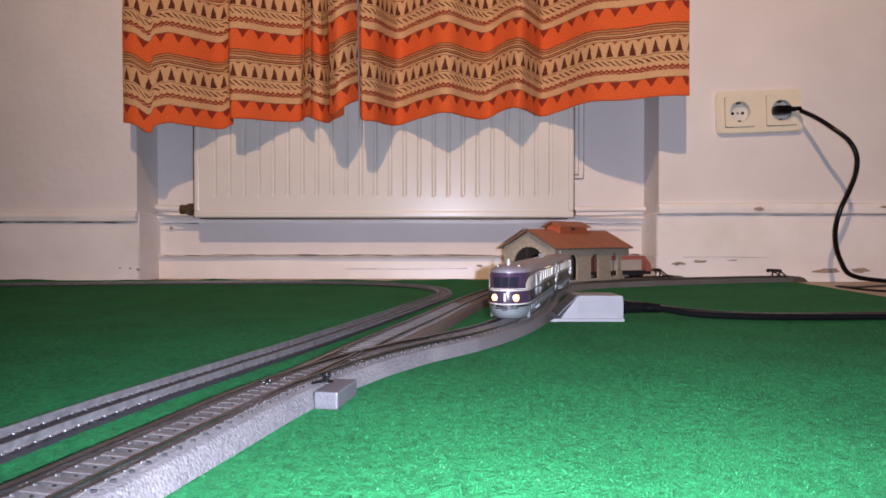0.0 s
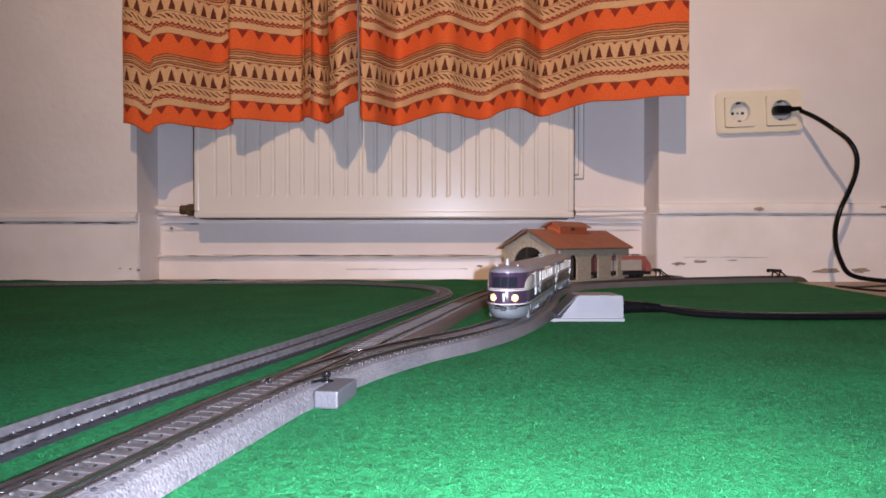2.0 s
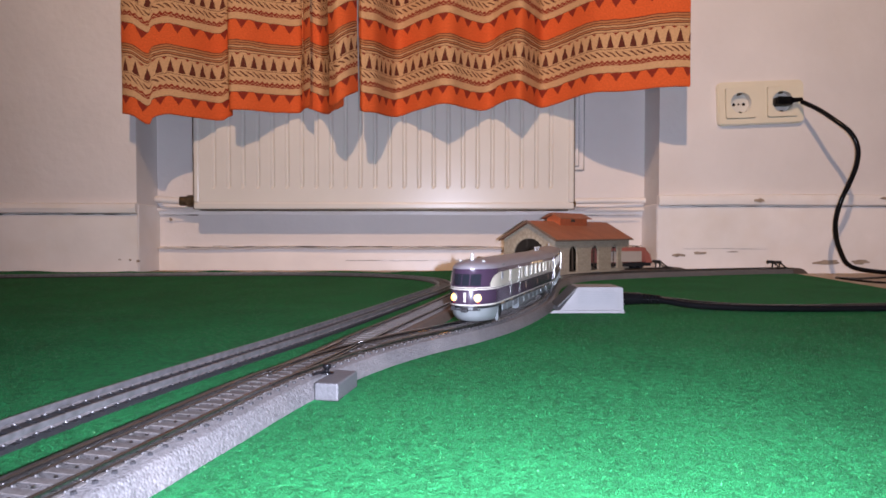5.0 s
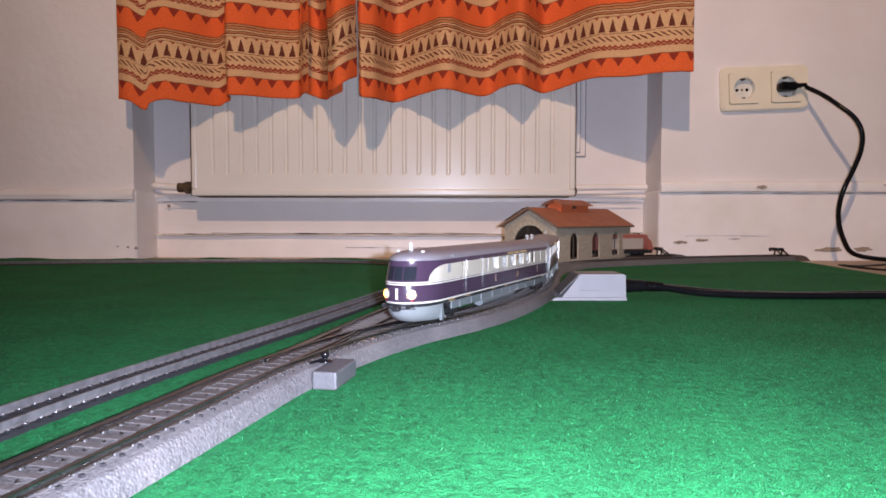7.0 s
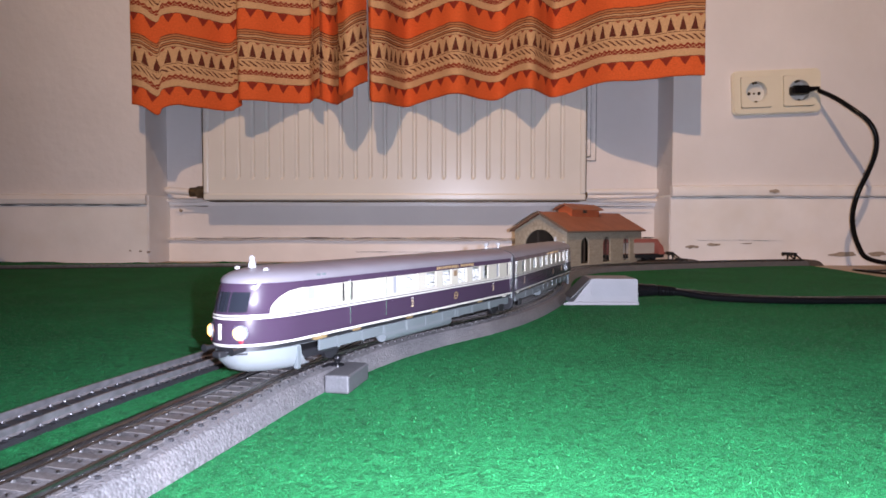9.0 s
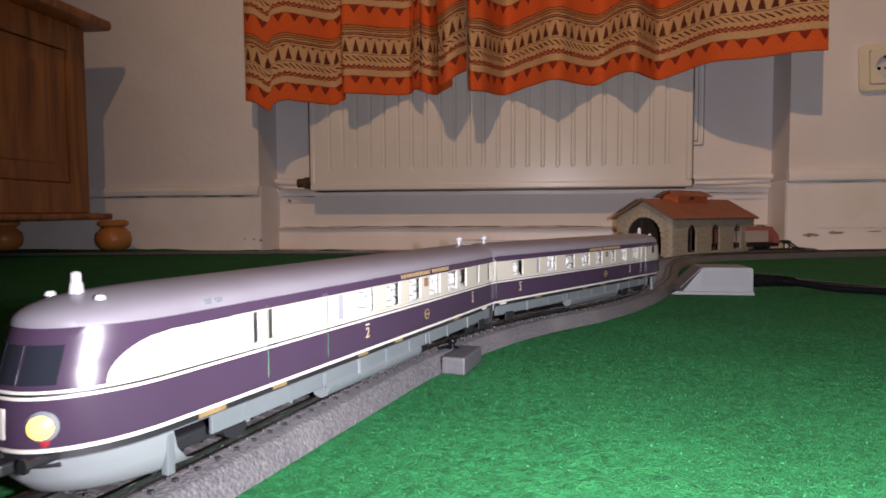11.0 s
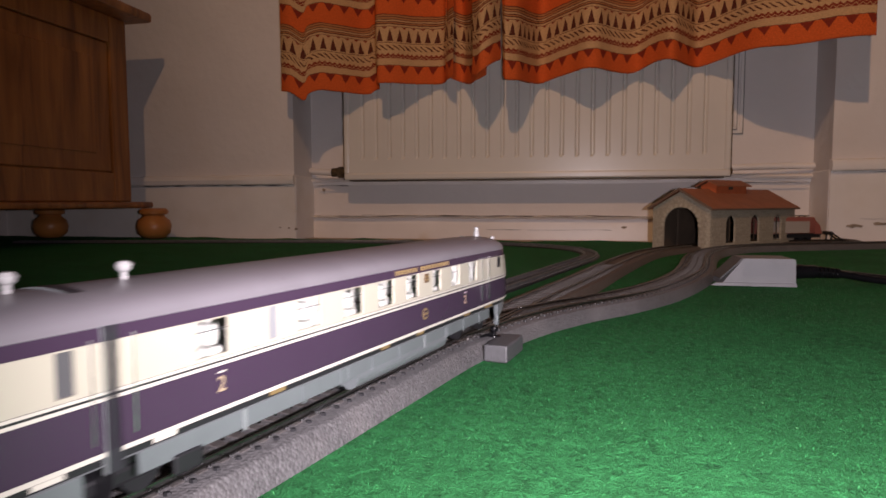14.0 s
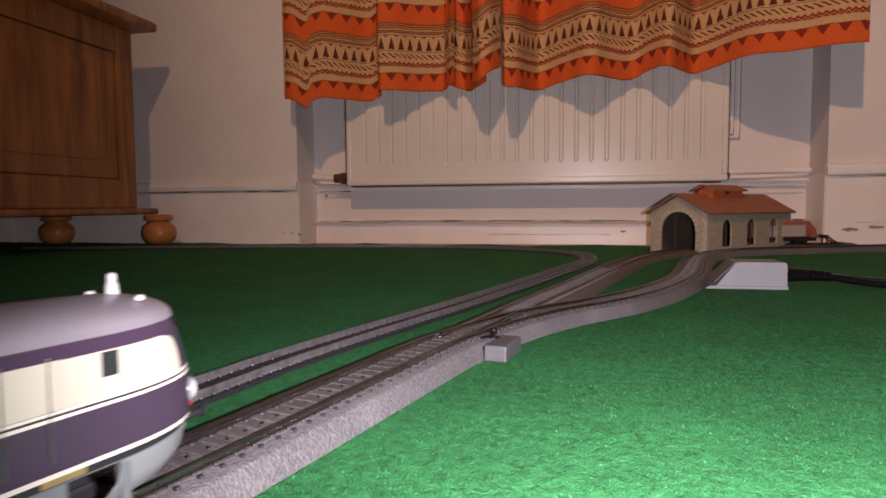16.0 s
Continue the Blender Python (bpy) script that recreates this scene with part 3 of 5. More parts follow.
# ------------------------------------------------------------------ radiator
def radiator():
    thing = empty("radiator", pose(0, 0, 0))
    x0, x1, z0, z1, yf = -0.492, 0.258, 0.119, 0.62, 1.252
    bm = bmesh.new()
    # front panel: flutes pressed into the sheet
    pitch = 0.0289
    xs = [(x0 + 0.010, 0.0), (x0 + 0.022, 0.0)]
    x = x0 + 0.040
    while x < x1 - 0.02:
        xs += [(x - 0.0046, 0.0), (x - 0.0012, 0.0040), (x + 0.0012, 0.0040), (x + 0.0046, 0.0)]
        x += pitch
    xs += [(x1 - 0.010, 0.0)]
    zs = [z0 + 0.012, z0 + 0.040, z0 + 0.046, z1 - 0.046, z1 - 0.040, z1 - 0.012]
    grid = [[bm.verts.new((xx, yf + (d if 0 < j < 5 and 1 < j < 4 else 0), zz)) for xx, d in xs] for j, zz in enumerate(zs)]
    for a, b in zip(grid, grid[1:]):
        for k in range(len(a) - 1):
            bm.faces.new((a[k], a[k + 1], b[k + 1], b[k]))
    part("panel", bm, RADIATOR, thing, "fluted cream enamel front panel")
    part("bottom_rim", box(x0, x1, yf - 0.004, yf + 0.045, z0, z0 + 0.013, 0.003), RADIATOR, thing)
    part("top_rim", box(x0, x1, yf - 0.004, yf + 0.045, z1 - 0.013, z1, 0.003), RADIATOR, thing)
    for a, b in ((x0, x0 + 0.011), (x1 - 0.011, x1)):
        part("side_rim", box(a, b, yf - 0.0035, yf + 0.0445, z0 + 0.0125, z1 - 0.0125, 0.003), RADIATOR, thing)
    part("back_panel", box(x0 + 0.011, x1 - 0.011, yf + 0.036, yf + 0.044, z0 + 0.013, z1 - 0.013), RADIATOR, thing)
    # added dark strips draw the shaded gap along the sides and bottom
    for a, b, c, d in ((x0 - 0.0026, x0 - 0.0003, z0, z1), (x1 + 0.0003, x1 + 0.0022, z0, z1), (x0 + 0.01, x1 - 0.01, z0 - 0.0026, z0 - 0.0004)):
        part("gap_shade", box(a, b, yf + 0.002, yf + 0.040, c, d), BRASS_DARK, thing, "dark strip drawing the shaded gap round the radiator")
    valve = part("valve", rod((x0 - 0.036, 1.275, 0.136), (x0 + 0.002, 1.275, 0.136), 0.0095, 14), BRASS_DARK, thing, "dark tarnished brass valve", smooth=True)
    part("valve_nut", rod((x0 - 0.022, 1.275, 0.136), (x0 - 0.010, 1.275, 0.136), 0.0122, 6), BRASS_DARK, valve)
    part("pipe", tube([(x0 - 0.032, 1.275, 0.136), (x0 - 0.060, 1.280, 0.138), (x0 - 0.085, 1.285, 0.140), (x0 - 0.094, 1.30, 0.141)], 0.007), GLOSS_WHITE, thing, "white painted supply pipe", smooth=True)
    part("pipe", tube([(x1 - 0.002, 1.28, 0.136), (x1 + 0.03, 1.282, 0.137), (x1 + 0.10, 1.288, 0.138), (NX1 - 0.004, 1.292, 0.138)], 0.006), GLOSS_WHITE, thing, "white painted return pipe", smooth=True)
    part("bleed_plug", rod((x1 - 0.002, 1.275, 0.130), (x1 + 0.008, 1.275, 0.130), 0.006, 8), BRASS_DARK, thing)
    part("bracket", box(x0 + 0.10, x0 + 0.13, yf + 0.044, BACK - 0.0015, 0.30, 0.34), RADIATOR, thing)
    part("bracket", box(x1 - 0.13, x1 - 0.10, yf + 0.044, BACK - 0.0015, 0.30, 0.34), RADIATOR, thing)
    return tagged(thing, "cream enamelled panel radiator with vertical flutes in the alcove", "radiator")


radiator()
# stepped frame moulding of the old panelling beside the radiator
for k in range(3):
    x = 0.262 + 0.011 * k
    z = 0.222 - 0.008 * k
    bm = bmesh.new()
    add_box(bm, x, x + 0.005, BACK - 0.007 + 0.0015 * k, BACK - 0.0005, z, 0.9, 0.001)
    add_box(bm, 0.20, x + 0.0049, BACK - 0.0068 + 0.0015 * k, BACK - 0.0005, z - 0.0035, z, 0.001)
    structure(part("trim", bm, GLOSS_WHITE), "stepped white panel moulding", "moulding")
    # dark strips beside each step draw the shadow line of the moulding
    bm = bmesh.new()
    add_box(bm, x + 0.0052, x + 0.0066, BACK - 0.0030, BACK - 0.0006, z - 0.0036, 0.9)
    add_box(bm, 0.20, x + 0.0064, BACK - 0.0030, BACK - 0.0006, z - 0.0052, z - 0.0037)
    structure(part("trim", bm, GROOVE_SHADE), "dark strip drawing the shade in the panel moulding's steps", "moulding")


# ------------------------------------------------------------------ curtains
def curtain(hem, folds, seed, label):
    """hem: (x, z) of the lower edge; folds: (x, y) through which the cloth swings along it."""
    line = curve_points([(x, z) for x, z in hem], 40)
    swing = curve_points(folds, 16)
    bm = bmesh.new()
    uvl = bm.loops.layers.uv.new("cloth")
    rows = [0.0, 0.004, 0.02, 0.045, 0.07, 0.10, 0.14, 0.19, 0.26, 0.36, 0.5, 0.8, 1.1]
    grid, arc, prev = [], 0.0, None
    cols = []
    for x, z in line:
        d = 1.172 - float(np.interp(x, swing[:, 0], swing[:, 1])) + 0.003 * noise.noise((x * 41, seed, 2))
        if prev is not None:
            arc += math.hypot(x - prev[0], d - prev[1])
        prev = (x, d)
        cols.append((x, z, d, arc))
    for v in rows:
        k = 1.0 - 0.35 * min(v, 0.6)
        grid.append([(bm.verts.new((x + 0.004 * noise.noise((x * 9, v * 5, seed)), 1.172 - d * k, z + v)), a, v) for x, z, d, a in cols])
    for a, b in zip(grid, grid[1:]):
        for k in range(len(a) - 1):
            f = bm.faces.new((a[k][0], a[k + 1][0], b[k + 1][0], b[k][0]))
            for l, (_, u, v) in zip(f.loops, (a[k], a[k + 1], b[k + 1], b[k])):
                l[uvl].uv = (u + seed, v)
            f.smooth = True
    ext = bmesh.ops.extrude_face_region(bm, geom=bm.faces[:])
    bmesh.ops.translate(bm, vec=(0, 0.0012, 0), verts=[v for v in ext["geom"] if isinstance(v, bmesh.types.BMVert)])
    me = bpy.data.meshes.new("curtain")
    bmesh.ops.recalc_face_normals(bm, faces=bm.faces)
    bm.to_mesh(me)
    bm.free()
    me.materials.append(COTTON)
    return tagged(new("curtain", me), label, "curtain", "window curtains")


curtain([(-0.5877, 0.2908), (-0.565, 0.2855), (-0.539, 0.2711), (-0.532, 0.284), (-0.51, 0.292), (-0.4841, 0.2905), (-0.4285, 0.2918), (-0.4202, 0.2965), (-0.4109, 0.2985), (-0.3296, 0.3027), (-0.2699, 0.3068), (-0.2494, 0.3091)],
        [(-0.6, 1.175), (-0.575, 1.158), (-0.545, 1.163), (-0.48, 1.1935), (-0.43, 1.24), (-0.408, 1.2273), (-0.395, 1.1773), (-0.37, 1.1827), (-0.33, 1.2151), (-0.28, 1.24), (-0.262, 1.207), (-0.244, 1.1868)], 0.0, "orange and tan cotton curtain printed with rows of triangles")
curtain([(-0.2697, 0.3144), (-0.2418, 0.3068), (-0.2157, 0.2969), (-0.2008, 0.2998), (-0.185, 0.3065)],
        [(-0.262, 1.2205), (-0.24, 1.2367), (-0.222, 1.2138), (-0.205, 1.18), (-0.185, 1.1733)], 0.31, "shaded back fold of the orange printed curtain")
curtain([(-0.2083, 0.3032), (-0.1987, 0.3015), (-0.1888, 0.3065), (-0.177, 0.3157), (-0.1654, 0.3261), (-0.1576, 0.333)],
        [(-0.209, 1.1598), (-0.19, 1.1368), (-0.175, 1.1422), (-0.157, 1.1733)], 0.77, "narrow slanting fold of orange printed curtain beside the gap")
curtain([(-0.1564, 0.307), (-0.1478, 0.2921), (-0.1268, 0.291), (-0.0618, 0.3042), (-0.0103, 0.3099), (0.0307, 0.3091), (0.0771, 0.3083), (0.1185, 0.3212), (0.1536, 0.3177), (0.1905, 0.316), (0.2575, 0.3284), (0.3242, 0.3265), (0.3869, 0.3274), (0.4312, 0.3269)],
        [(-0.153, 1.1868), (-0.147, 1.1462), (-0.128, 1.153), (-0.105, 1.2138), (-0.088, 1.24), (-0.04, 1.207), (0.005, 1.1692), (0.045, 1.207), (0.09, 1.2327), (0.112, 1.2124), (0.142, 1.1746), (0.17, 1.207), (0.195, 1.24), (0.23, 1.2138), (0.28, 1.1598), (0.33, 1.1395), (0.39, 1.1125), (0.452, 1.1058)], 0.57, "orange and tan printed cotton curtain with a rising hem")


# ------------------------------------------------------------------ power sockets, plug and cables
def round_rect(cx, hw, hh, r, n=5):
    """Outline of a rectangle with rounded corners."""
    out = []
    for k, (sx, sz) in enumerate(((1, -1), (1, 1), (-1, 1), (-1, -1))):
        for q in range(n + 1):
            a = math.pi / 2 * (k - 1 + q / n)
            out.append((cx + sx * (hw - r) + r * math.cos(a), sz * (hh - r) + r * math.sin(a)))
    return out


def socket_plate():
    """Double frame; each insert has a round well sunk into it."""
    thing = empty("power_socket", pose(0.6045, WALL, 0.3205, 0, -2.2, 0))
    inserts = (-0.0395, 0.0395)
    gaps = [round_rect(x, 0.0290, 0.0290, 0.004) for x in inserts]
    bm = bmesh.new()
    for grow, y0, y1 in ((0.0, -0.0065, -0.0005), (-0.0008, -0.0085, -0.0065), (-0.0022, -0.0100, -0.0085)):
        step = wall_with_openings(round_rect(0, 0.082 + grow, 0.041 + grow, 0.009), gaps, y1 - y0, pose(0, y0, 0), 0.0)
        tmp = bpy.data.meshes.new("step")
        step.to_mesh(tmp)
        step.free()
        bm.from_mesh(tmp)
        bpy.data.meshes.remove(tmp)
    part("frame", bm, IVORY, thing, "ivory plastic double frame", smooth=True)
    for x in inserts:
        ring = [(x + 0.0197 * math.cos(2 * math.pi * k / 32), 0.0197 * math.sin(2 * math.pi * k / 32)) for k in range(32)]
        ins = part("insert", wall_with_openings(round_rect(x, 0.0282, 0.0282, 0.004), [ring], 0.0125, pose(0, -0.0130, 0), 0.0), IVORY, thing)
        m = Matrix.Translation((x, -0.0004, 0)) @ Matrix.Rotation(radians(90), 4, "X")
        part("well", lathe([(0.0005, 0.0012), (0.0190, 0.0012), (0.0194, 0.0100), (0.0196, 0.0100), (0.0196, 0.0)], 28, m), IVORY_IN, ins, "pale grey round well", smooth=True)
        for dx in (-0.0095, 0.0095):
            part("pin_hole", rod((x + dx, -0.0015, -0.001), (x + dx, -0.0021, -0.001), 0.0030, 12), BLACK, ins)
        part("screw", rod((x, -0.0015, -0.001), (x, -0.0022, -0.001), 0.0020, 10), BRASS_DARK, ins)
        for dz in (-0.0172, 0.0172):
            part("earth_clip", box(x - 0.0028, x + 0.0028, -0.0100, -0.0015, dz - 0.0014, dz + 0.0014, 0.0005), BRASS_DARK if dz > 0 else CHROME, ins, "metal earth clip")
    return tagged(thing, "ivory plastic double power socket slightly askew on the wall", "power socket")


socket_plate()
plug = empty("power_plug", pose(0.644, WALL - 0.0035, 0.3205))
part("body", box(-0.0175, 0.0125, -0.024, -0.0025, -0.0080, 0.0085, 0.0035), BLACK, plug, "flat black plug body", smooth=True)
part("grip", box(-0.0195, -0.0135, -0.021, -0.0055, -0.0062, 0.0066, 0.0022), BLACK, plug, smooth=True)
part("strain_relief", rod((0.012, -0.020, 0.001), (0.030, -0.020, 0.003), 0.0052, 10, 0.0036), BLACK, plug, smooth=True)
tagged(plug, "flat black plug pushed into the socket", "plug")
cord = part("power_cable", tube([(0.6736, 1.196, 0.3189), (0.6883, 1.17, 0.3001), (0.7043, 1.145, 0.2759), (0.7235, 1.13, 0.2512), (0.7335, 1.125, 0.2254), (0.7328, 1.125, 0.1954), (0.723, 1.128, 0.1626), (0.7107, 1.132, 0.1306), (0.7069, 1.14, 0.0985), (0.7121, 1.148, 0.0679), (0.7241, 1.152, 0.037), (0.7397, 1.152, 0.0134), (0.8, 1.15, 0.001), (0.86, 1.15, 0.0), (0.95, 1.16, -0.0005), (1.2, 1.14, -0.001)], 0.0042), BLACK, smooth=True)
tagged(cord, "black power cord hanging from the socket to the floor", "cable")
thin = part("thin_cable", tube([(1.1, 1.10, -0.003), (0.90, 1.12, -0.003), (0.78, 1.09, -0.003), (0.66, 1.02, -0.001), (0.615, 0.99, 0.003), (0.612, 0.96, 0.003), (0.66, 0.955, -0.002), (0.80, 0.93, -0.003), (1.1, 0.98, -0.003)], 0.0018, 8), BLACK, smooth=True)
tagged(thin, "thin black cable looped on the floor by the carpet edge", "cable")


# ------------------------------------------------------------------ cabinet
def cabinet():
    thing = empty("cabinet", pose(0, 0, 0))
    x0, x1, y0, y1, z0, z1 = -1.18, -0.885, 0.30, 1.105, 0.075, 0.425
    part("body", box(x0, x1 - 0.012, y0, y1, z0, z1, 0.003), WOOD, thing)
    part("corner_post", box(x1 - 0.0118, x1, y1 - 0.045, y1, z0, z1, 0.002), WOOD, thing)
    part("corner_post", box(x1 - 0.0118, x1, y0, y0 + 0.045, z0, z1, 0.002), WOOD, thing)
    part("upper_rail", box(x1 - 0.0118, x1 - 0.001, y0 + 0.0455, y1 - 0.0455, z1 - 0.05, z1, 0.002), WOOD, thing)
    part("lower_rail", box(x1 - 0.0118, x1 - 0.001, y0 + 0.0455, y1 - 0.0455, z0, z0 + 0.055, 0.002), WOOD, thing)
    mid = (y0 + y1) / 2
    for a, b in ((y0 + 0.047, mid - 0.001), (mid + 0.001, y1 - 0.047)):
        door = part("door", box(x1 - 0.0115, x1 - 0.004, a, b, z0 + 0.057, z1 - 0.052, 0.002), WOOD, thing)
        part("door_panel", box(x1 - 0.006, x1 - 0.0015, a + 0.04, b - 0.04, z0 + 0.09, z1 - 0.085, 0.0012), WOOD, door)
    part("top", box(x0 - 0.01, x1 + 0.042, y0 - 0.03, y1 + 0.026, z1 + 0.001, z1 + 0.020, 0.006), WOOD, thing, "overhanging pine top board", smooth=True)
    part("plinth", box(x0 - 0.005, x1 + 0.016, y0 - 0.02, y1 + 0.045, z0 - 0.013, z0 - 0.0005, 0.004), WOOD, thing, smooth=True)
    prof = [(0.012, 0.0), (0.020, 0.001), (0.030, 0.010), (0.033, 0.024), (0.030, 0.036), (0.021, 0.044), (0.020, 0.047), (0.027, 0.050), (0.028, 0.056), (0.022, 0.0605)]
    for fx, fy in ((x1 + 0.030, y1 + 0.025), (x0 + 0.09, y1 + 0.012), (x1 + 0.030, y0 + 0.02), (x0 + 0.09, y0 + 0.02)):
        part("bun_foot", lathe(prof, 26, Matrix.Translation((fx, fy, 0.0008))), TERRACOTTA, thing, "turned orange-brown pine bun foot", smooth=True)
    return tagged(thing, "stained pine cabinet on turned bun feet against the wall", "cabinet")


cabinet()
pic = empty("picture_frame", pose(-0.965, 0.96, 0.4465, -8, 0, 60))
part("frame", box(-0.07, 0.07, 0, 0.008, 0, 0.012, 0.002), WOOD, pic)
part("frame", box(-0.07, -0.058, 0, 0.008, 0.0125, 0.18, 0.002), WOOD, pic)
part("frame", box(0.058, 0.07, 0, 0.008, 0.0125, 0.18, 0.002), WOOD, pic)
part("sheet", box(-0.0575, 0.0575, 0.002, 0.006, 0.0125, 0.18), PAPER, pic)
tagged(pic, "small picture frame with pale sheet on the cabinet", "picture frame")


# ------------------------------------------------------------------ tracks
RAIL = 0.0103
TRAIN_LINE = curve_points([(.628, 1.147), (.56, 1.130), (.46, 1.098), (.36, 1.056), (.285, 1.018), (.24, .990), (.205, .962), (.170, .915), (.142, .850), (.122, .775), (.1085, .7055), (.0888, .6192), (.0641, .5440),
                           (.0346, .478), (.008, .434), (-.024, .392), (-.049, .350), (-.0655, .312), (-.078, .276), (-.090, .226), (-.0985, .19), (-.1075, .15), (-.117, .11), (-.132, .05), (-.144, 0),
                           (-.264, -.5), (-.40, -1.0)], 24)
ARC = np.r_[0, np.cumsum(np.linalg.norm(np.diff(TRAIN_LINE, axis=0), axis=1))] - 0.22754


def on_line(s):
    return np.array([np.interp(s, ARC, TRAIN_LINE[:, 0]), np.interp(s, ARC, TRAIN_LINE[:, 1])])


def resample(line, step):
    a = np.r_[0, np.cumsum(np.linalg.norm(np.diff(line, axis=0), axis=1))]
    s = np.linspace(0, a[-1], max(2, int(a[-1] / step) + 1))
    return np.c_[np.interp(s, a, line[:, 0]), np.interp(s, a, line[:, 1])]


BED_PROFILE = [(-0.0200, 0.0), (-0.0196, 0.0012), (-0.0168, 0.0072), (-0.0160, 0.0078), (0.0160, 0.0078), (0.0168, 0.0072), (0.0196, 0.0012), (0.0200, 0.0)]


def rail_profile(off, top, base):
    return [(off - 0.0008, base), (off - 0.0008, base + 0.0004), (off - 0.00045, base + 0.0008), (off - 0.00055, top - 0.0003), (off - 0.0004, top), (off + 0.0004, top), (off + 0.00055, top - 0.0003),
            (off + 0.00045, base + 0.0008), (off + 0.0008, base + 0.0004), (off + 0.0008, base)]


def track(line, name, label, bed_mat=BED, lift=0.0, gauge=0.0165, rails=(-1, 1)):
    thing = empty(name, pose(0, 0, lift))
    fine = resample(line, 0.006)
    part("ballast_bed", sweep(fine, BED_PROFILE), bed_mat, thing, smooth=True)
    for sgn in rails:
        part("rail", sweep(fine, rail_profile(sgn * gauge / 2, RAIL, 0.0079)), STEEL, thing, "bright steel rail", smooth=True)
    return tagged(thing, label, "model track", "model railway track")


def sleeper_mesh(half, wide, high):
    bm = bmesh.new()
    add_box(bm, -wide / 2, wide / 2, -half, half, 0, high)
    me = bpy.data.meshes.new("sleeper")
    bm.to_mesh(me)
    bm.free()
    return me


def sleepers(thing, line, pitch, half, wide, high, z, mat, s0, s1):
    """Single sleepers, all on one mesh, laid along a stretch of the line."""
    me = sleeper_mesh(half, wide, high)
    me.materials.append(mat)
    a = np.r_[0, np.cumsum(np.linalg.norm(np.diff(line, axis=0), axis=1))]
    s = s0
    while s < s1:
        p = np.array([np.interp(s, a, line[:, 0]), np.interp(s, a, line[:, 1])])
        q = np.array([np.interp(s + 0.002, a, line[:, 0]), np.interp(s + 0.002, a, line[:, 1])])
        ob = new("sleeper", me)
        ob.parent = thing
        ob.matrix_basis = pose(p[0], p[1], z, 0, 0, math.degrees(math.atan2(q[1] - p[1], q[0] - p[0])))
        s += pitch


def bolts(thing, line, pitch, offs, z, r, s0, s1, mat, name="rail_fixing"):
    """The little bolt heads beside the rails and the centre studs, joined."""
    a = np.r_[0, np.cumsum(np.linalg.norm(np.diff(line, axis=0), axis=1))]
    verts, faces = [], []
    s = s0
    while s < s1:
        p = np.array([np.interp(s, a, line[:, 0]), np.interp(s, a, line[:, 1])])
        q = np.array([np.interp(s + 0.002, a, line[:, 0]), np.interp(s + 0.002, a, line[:, 1])])
        d = (q - p) / np.linalg.norm(q - p)
        for o in offs:
            c = p + np.array([-d[1], d[0]]) * o
            b = len(verts)
            for k in range(6):
                verts.append((c[0] + r * math.cos(k * math.pi / 3), c[1] + r * math.sin(k * math.pi / 3), z))
            for k in range(6):
                verts.append((c[0] + 0.7 * r * math.cos(k * math.pi / 3), c[1] + 0.7 * r * math.sin(k * math.pi / 3), z + 0.8 * r))
            for k in range(6):
                faces.append((b + k, b + (k + 1) % 6, b + 6 + (k + 1) % 6, b + 6 + k))
            faces.append(tuple(range(b + 6, b + 12)))
        s += pitch
    me = bpy.data.meshes.new(name)
    me.from_pydata(verts, [], faces)
    me.materials.append(mat)
    ob = new(name, me)
    ob.parent = thing
    return tagged(ob, kind="stuff")


main_track = track(TRAIN_LINE, "model_track", "grey model railway track with ballast bed, curving across the carpet")
sleepers(main_track, TRAIN_LINE, 0.0072, 0.0104, 0.0032, 0.0005, 0.0076, SLEEPER, 0.30, 1.95)
bolts(main_track, TRAIN_LINE, 0.0072, (-0.0122, 0.0122), 0.0077, 0.0010, 0.60, 1.85, OLD_SLEEPER, "sleeper_end")
bolts(main_track, TRAIN_LINE, 0.0072, (-0.0100, 0.0100, 0.0063, -0.0063), 0.0080, 0.0007, 0.60, 1.85, STUD)
bolts(main_track, TRAIN_LINE, 0.0072, (0.0,), 0.0083, 0.0006, 0.60, 1.85, STEEL, "centre_stud")

STRAIGHT_LINE = curve_points([(-0.0735, 0.290), (-0.060, 0.345), (-0.0425, 0.422), (-0.0105, 0.548), (0.0215, 0.684), (0.050, 0.790), (0.078, 0.870), (0.118, 0.945), (0.168, 1.005), (0.24, 1.085)], 16)
side = track(STRAIGHT_LINE, "model_track", "brownish straight model track leading to the engine shed", BED_DARK, -0.0009)
sleepers(side, STRAIGHT_LINE, 0.0072, 0.0125, 0.0032, 0.0008, 0.0076, SLEEPER, 0.02, 0.40)

FOURTH_LINE = curve_points([(0.245, 1.100), (0.32, 1.140), (0.40, 1.160), (0.432, 1.1655)], 14)
fourth = track(FOURTH_LINE, "model_track", "dark dead-end model track behind the shed", BED_DARK, -0.0014)


